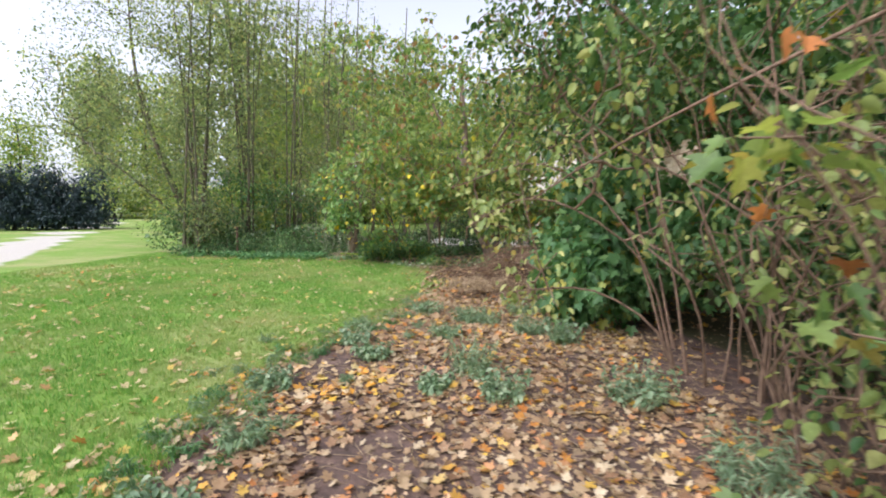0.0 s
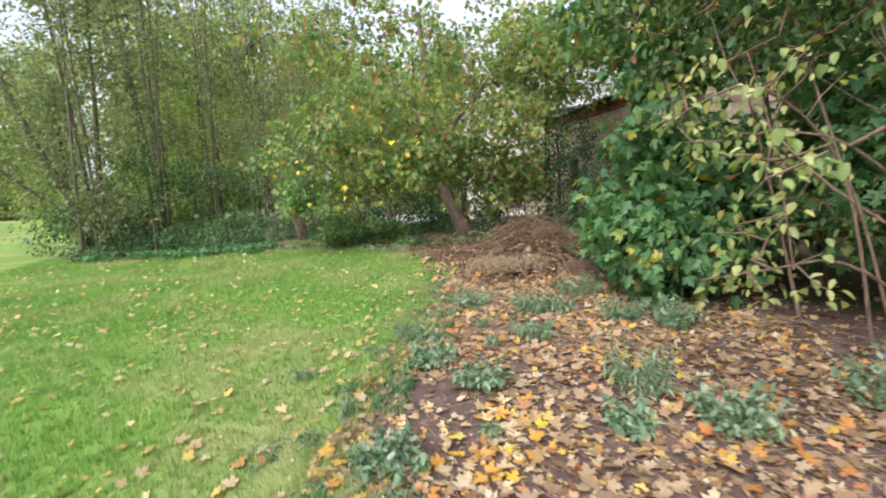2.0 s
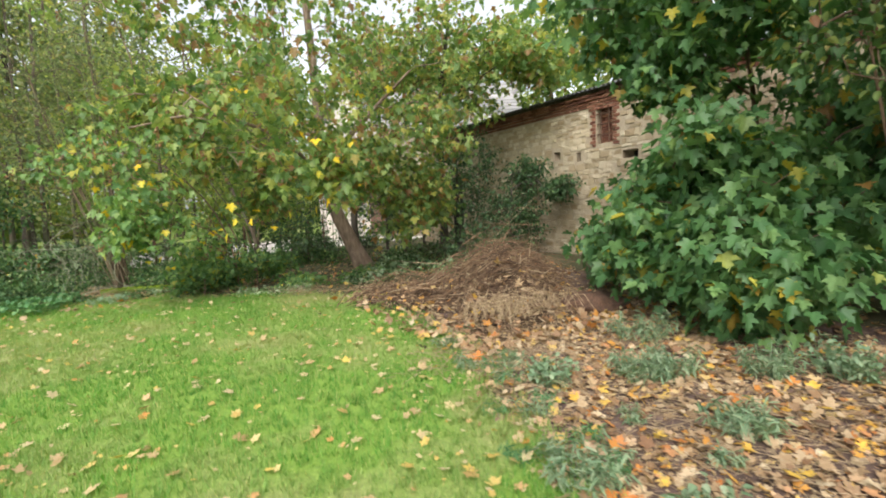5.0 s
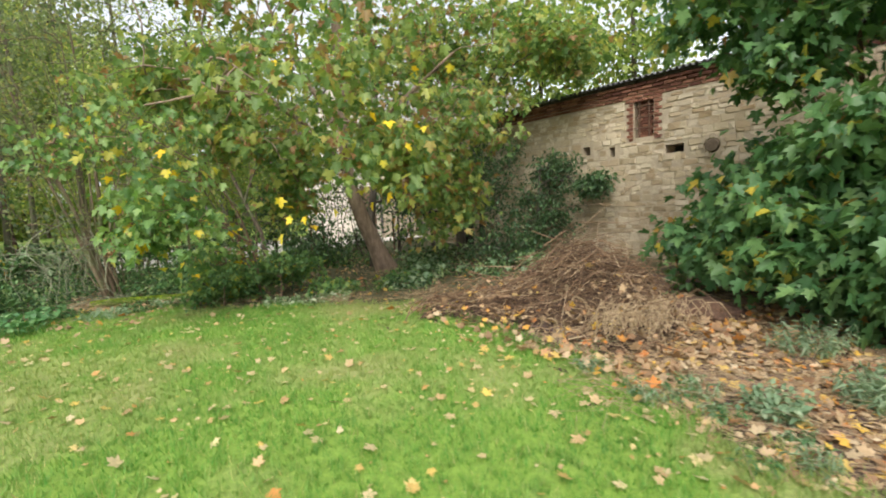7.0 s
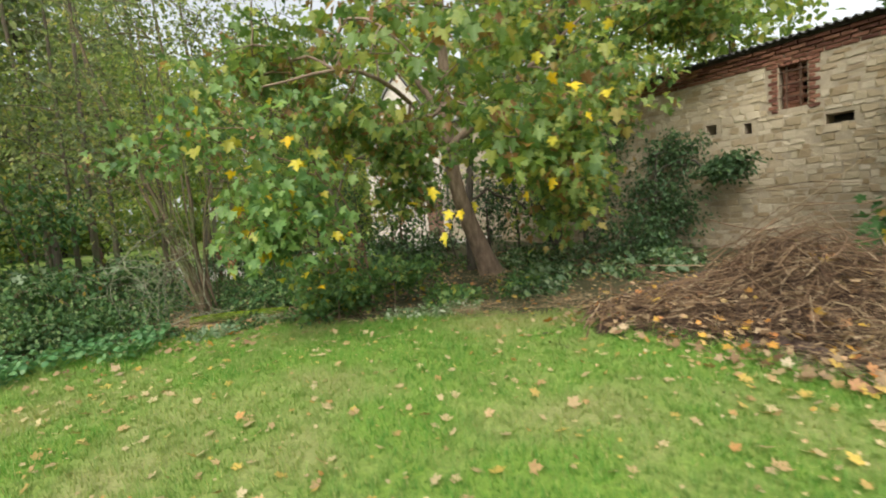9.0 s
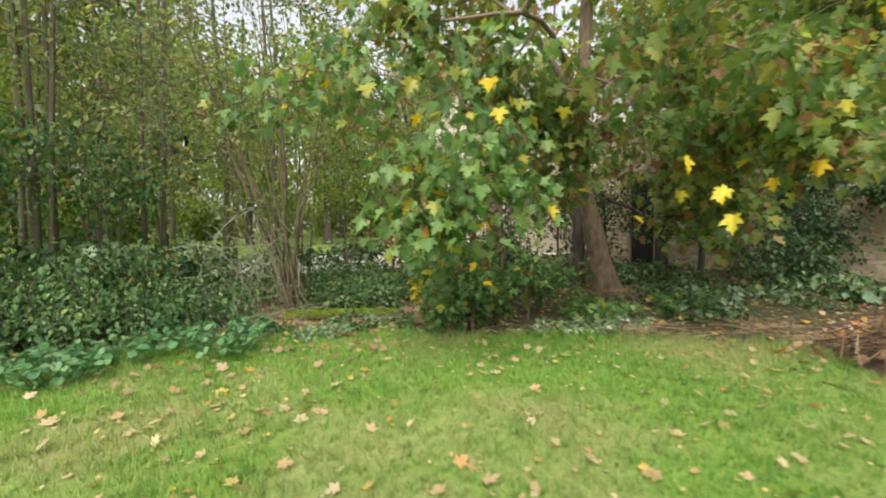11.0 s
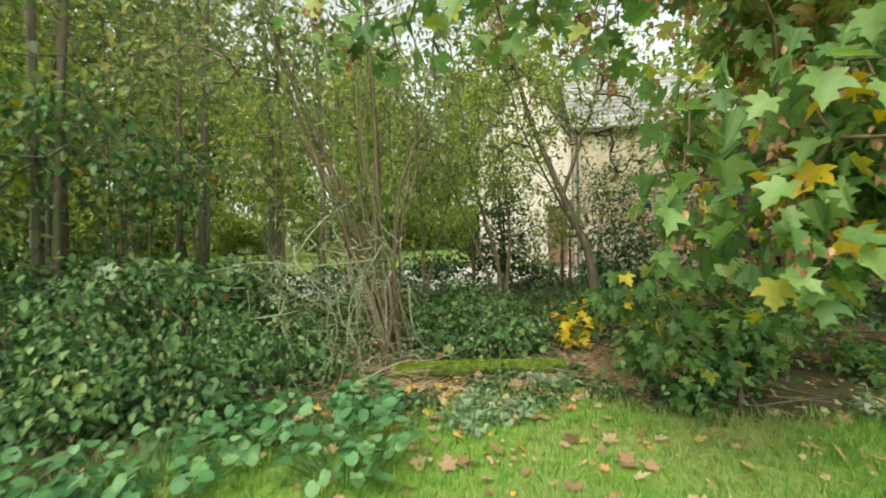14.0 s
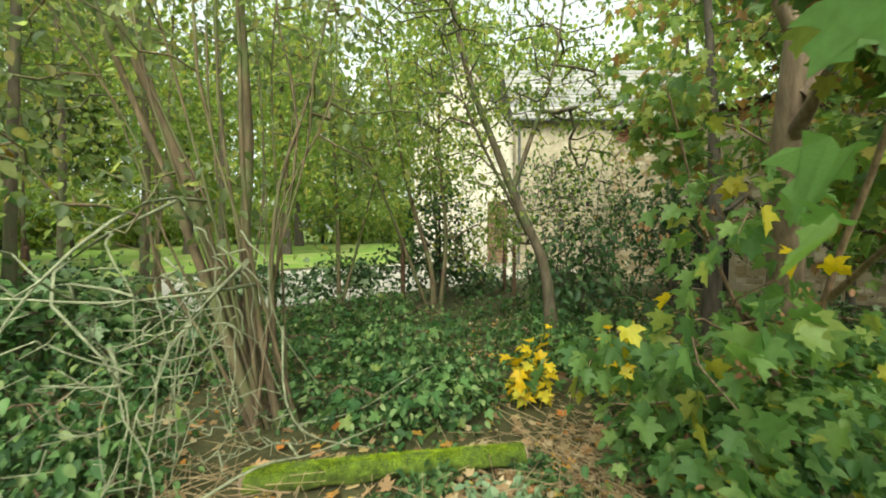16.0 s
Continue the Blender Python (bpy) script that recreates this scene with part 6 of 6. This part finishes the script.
def scatter_grass():
    rng = np.random.default_rng(500)
    n = 110000
    x = rng.uniform(-11, 0.6, n)
    y = rng.uniform(1.5, 16.2, n)
    keep = np.zeros(n, bool)
    hz = np.zeros(n)
    tallness = np.zeros(n)
    for j in range(n):
        if x[j] < -8 and rng.random() < 0.4:
            continue
        m = lawn_mask(x[j], y[j])
        if m > rng.uniform(-0.25, 0.12):
            keep[j] = True
            hz[j] = height(x[j], y[j])
            tallness[j] = 1.5 if m < 0.3 else 1.0
    x, y, hz, tallness = x[keep], y[keep], hz[keep], tallness[keep]
    k = 5
    n = len(x) * k
    px = np.repeat(x, k) + rng.normal(size=n) * 0.015
    py = np.repeat(y, k) + rng.normal(size=n) * 0.015
    pz = np.repeat(hz, k) - 0.005
    h = rng.uniform(0.03, 0.075, n) * np.repeat(tallness, k)
    a = rng.uniform(0, 6.28, n)
    lean = rng.uniform(0.2, 0.9, n) * h
    w = rng.uniform(0.002, 0.0042, n)
    base = np.column_stack([px, py, pz])
    side = np.column_stack([-np.sin(a), np.cos(a), np.zeros(n)]) * w[:, None]
    tip = base + np.column_stack([np.cos(a) * lean, np.sin(a) * lean, h])
    verts = np.stack([base - side, base + side, tip], 1).reshape(-1, 3)
    faces = np.arange(n * 3).reshape(-1, 3)
    me = fast_mesh("grass", verts, faces)
    me.materials.append(M_GRASS)
    tagged(new("grass", me), "short bright green mown grass blades", "grass", kind="stuff")


scatter_grass()


def scatter_litter():
    rng = np.random.default_rng(510)
    P = []
    for _ in range(36000):
        x, y = rng.uniform(-10, 4.5), rng.uniform(-1.0, 18.5)
        lm, pm = lawn_mask(x, y), path_mask(x, y)
        if pm > 0:
            # bare earth shows in patches
            pr = 0.9 if noise.noise((x * 1.1, y * 1.1, 40)) > -0.25 else 0.3
        elif lm > 0:
            pr = 0.20 + 0.7 * max(0.0, noise.noise((x * 0.8, y * 0.8, 20))) + (0.5 if lm < 0.7 and y < 12 else 0.0)
        else:
            pr = 0.65 if x > -4.6 else 0.2
        if pile_height(x, y) > 0.08 or drive_mask(x, y) > 0:
            continue
        if rng.random() < pr:
            P.append((x, y, height(x, y) + (0.024 if lm > 0.1 else 0.012)))
    for _ in range(17000):
        y = rng.uniform(-0.6, 8.6)
        x = rng.uniform(np.interp(y, EDGE_Y, EDGE_X) - 0.2, np.interp(y, HEDGE_Y, HEDGE_X) + 0.6)
        if noise.noise((x * 1.1, y * 1.1, 40)) > -0.22 or rng.random() < 0.35:
            P.append((x, y, height(x, y) + rng.uniform(0.008, 0.03)))
    for _ in range(1000):
        x, y = -3.2 + rng.normal() * 0.85, 15.2 + rng.normal() * 0.25
        P.append((x, y, height(x, y) + rng.uniform(0.01, 0.04)))
    P = np.array(P)
    n = len(P)
    size = 0.022 + 0.072 * rng.random(n) ** 2.0
    yaw, tilt, roll = rng.uniform(0, 6.28, n), rng.normal(size=n) * 0.32, rng.normal(size=n) * 0.32
    d = np.hypot(P[:, 0] + 1.2, P[:, 1] - 4.5)
    near = np.zeros(n, bool)
    near[np.argsort(d)[:280]] = True
    e = thing("fallen_leaves", "fallen maple leaves, beige, orange and yellow, on the ground", "fallen leaves", kind="stuff")
    lawn = np.array([y < 13.8 and lawn_mask(x, y) > 0.15 for x, y, _ in P])
    for sel, mt, lab in ((~near & ~lawn, M_LITTER, ""), (~near & lawn, M_LITTER_LAWN, "pale dry leaves lying on the lawn")):
        me = leaves("leaf_litter", P[sel], yaw[sel], tilt[sel], roll[sel], size[sel], "flat_maple")
        tagged(part_mesh("leaf_litter", me, mt, e, lab, smooth=False), kind="stuff")
    protos = []
    for j in range(4):
        vv, ff = leaf_shape(HALF_MAPLE, 0.1 + 0.12 * j, -0.2 + 0.12 * j)
        me = bpy.data.meshes.new("leaf")
        me.from_pydata(vv.tolist(), [], ff.tolist())
        me.materials.append(M_LITTER_ONE)
        protos.append(me)
    R = turns(yaw, tilt, roll)
    for c, j in enumerate(np.flatnonzero(near)):
        ob = new("leaf", protos[c % 4])
        ob.parent = e
        ob.matrix_basis = Matrix.Translation(P[j]) @ Matrix(R[j].tolist()).to_4x4() @ Matrix.Scale(size[j] * 1.1, 4)


scatter_litter()


def scatter_debris():
    """Bits of twig and stalk among the leaves of the path."""
    rng = np.random.default_rng(520)
    A, B, RA = [], [], []
    for k in range(10500):
        y = rng.uniform(1.2, 12.0) if k < 5200 else rng.uniform(5.6, 9.6)
        x = rng.uniform(np.interp(y, EDGE_Y, EDGE_X) - 0.1, np.interp(y, HEDGE_Y, HEDGE_X) + 0.8)
        a, L = rng.uniform(0, 6.28), rng.uniform(0.03, 0.22)
        z = height(x, y) + rng.uniform(0.004, 0.03) + pile_height(x, y)
        A.append((x, y, z))
        B.append((x + math.cos(a) * L, y + math.sin(a) * L, z + rng.normal() * 0.012))
        RA.append(rng.uniform(0.0012, 0.0035))
    v, f = tubes(A, B, RA, np.array(RA) * 0.6, 4)
    me = fast_mesh("twig_debris", v, f)
    me.materials.append(M_DRYSTICK)
    tagged(new("twig_debris", me), "bits of dry twig and stalk on the path", "twigs", kind="stuff")


scatter_debris()
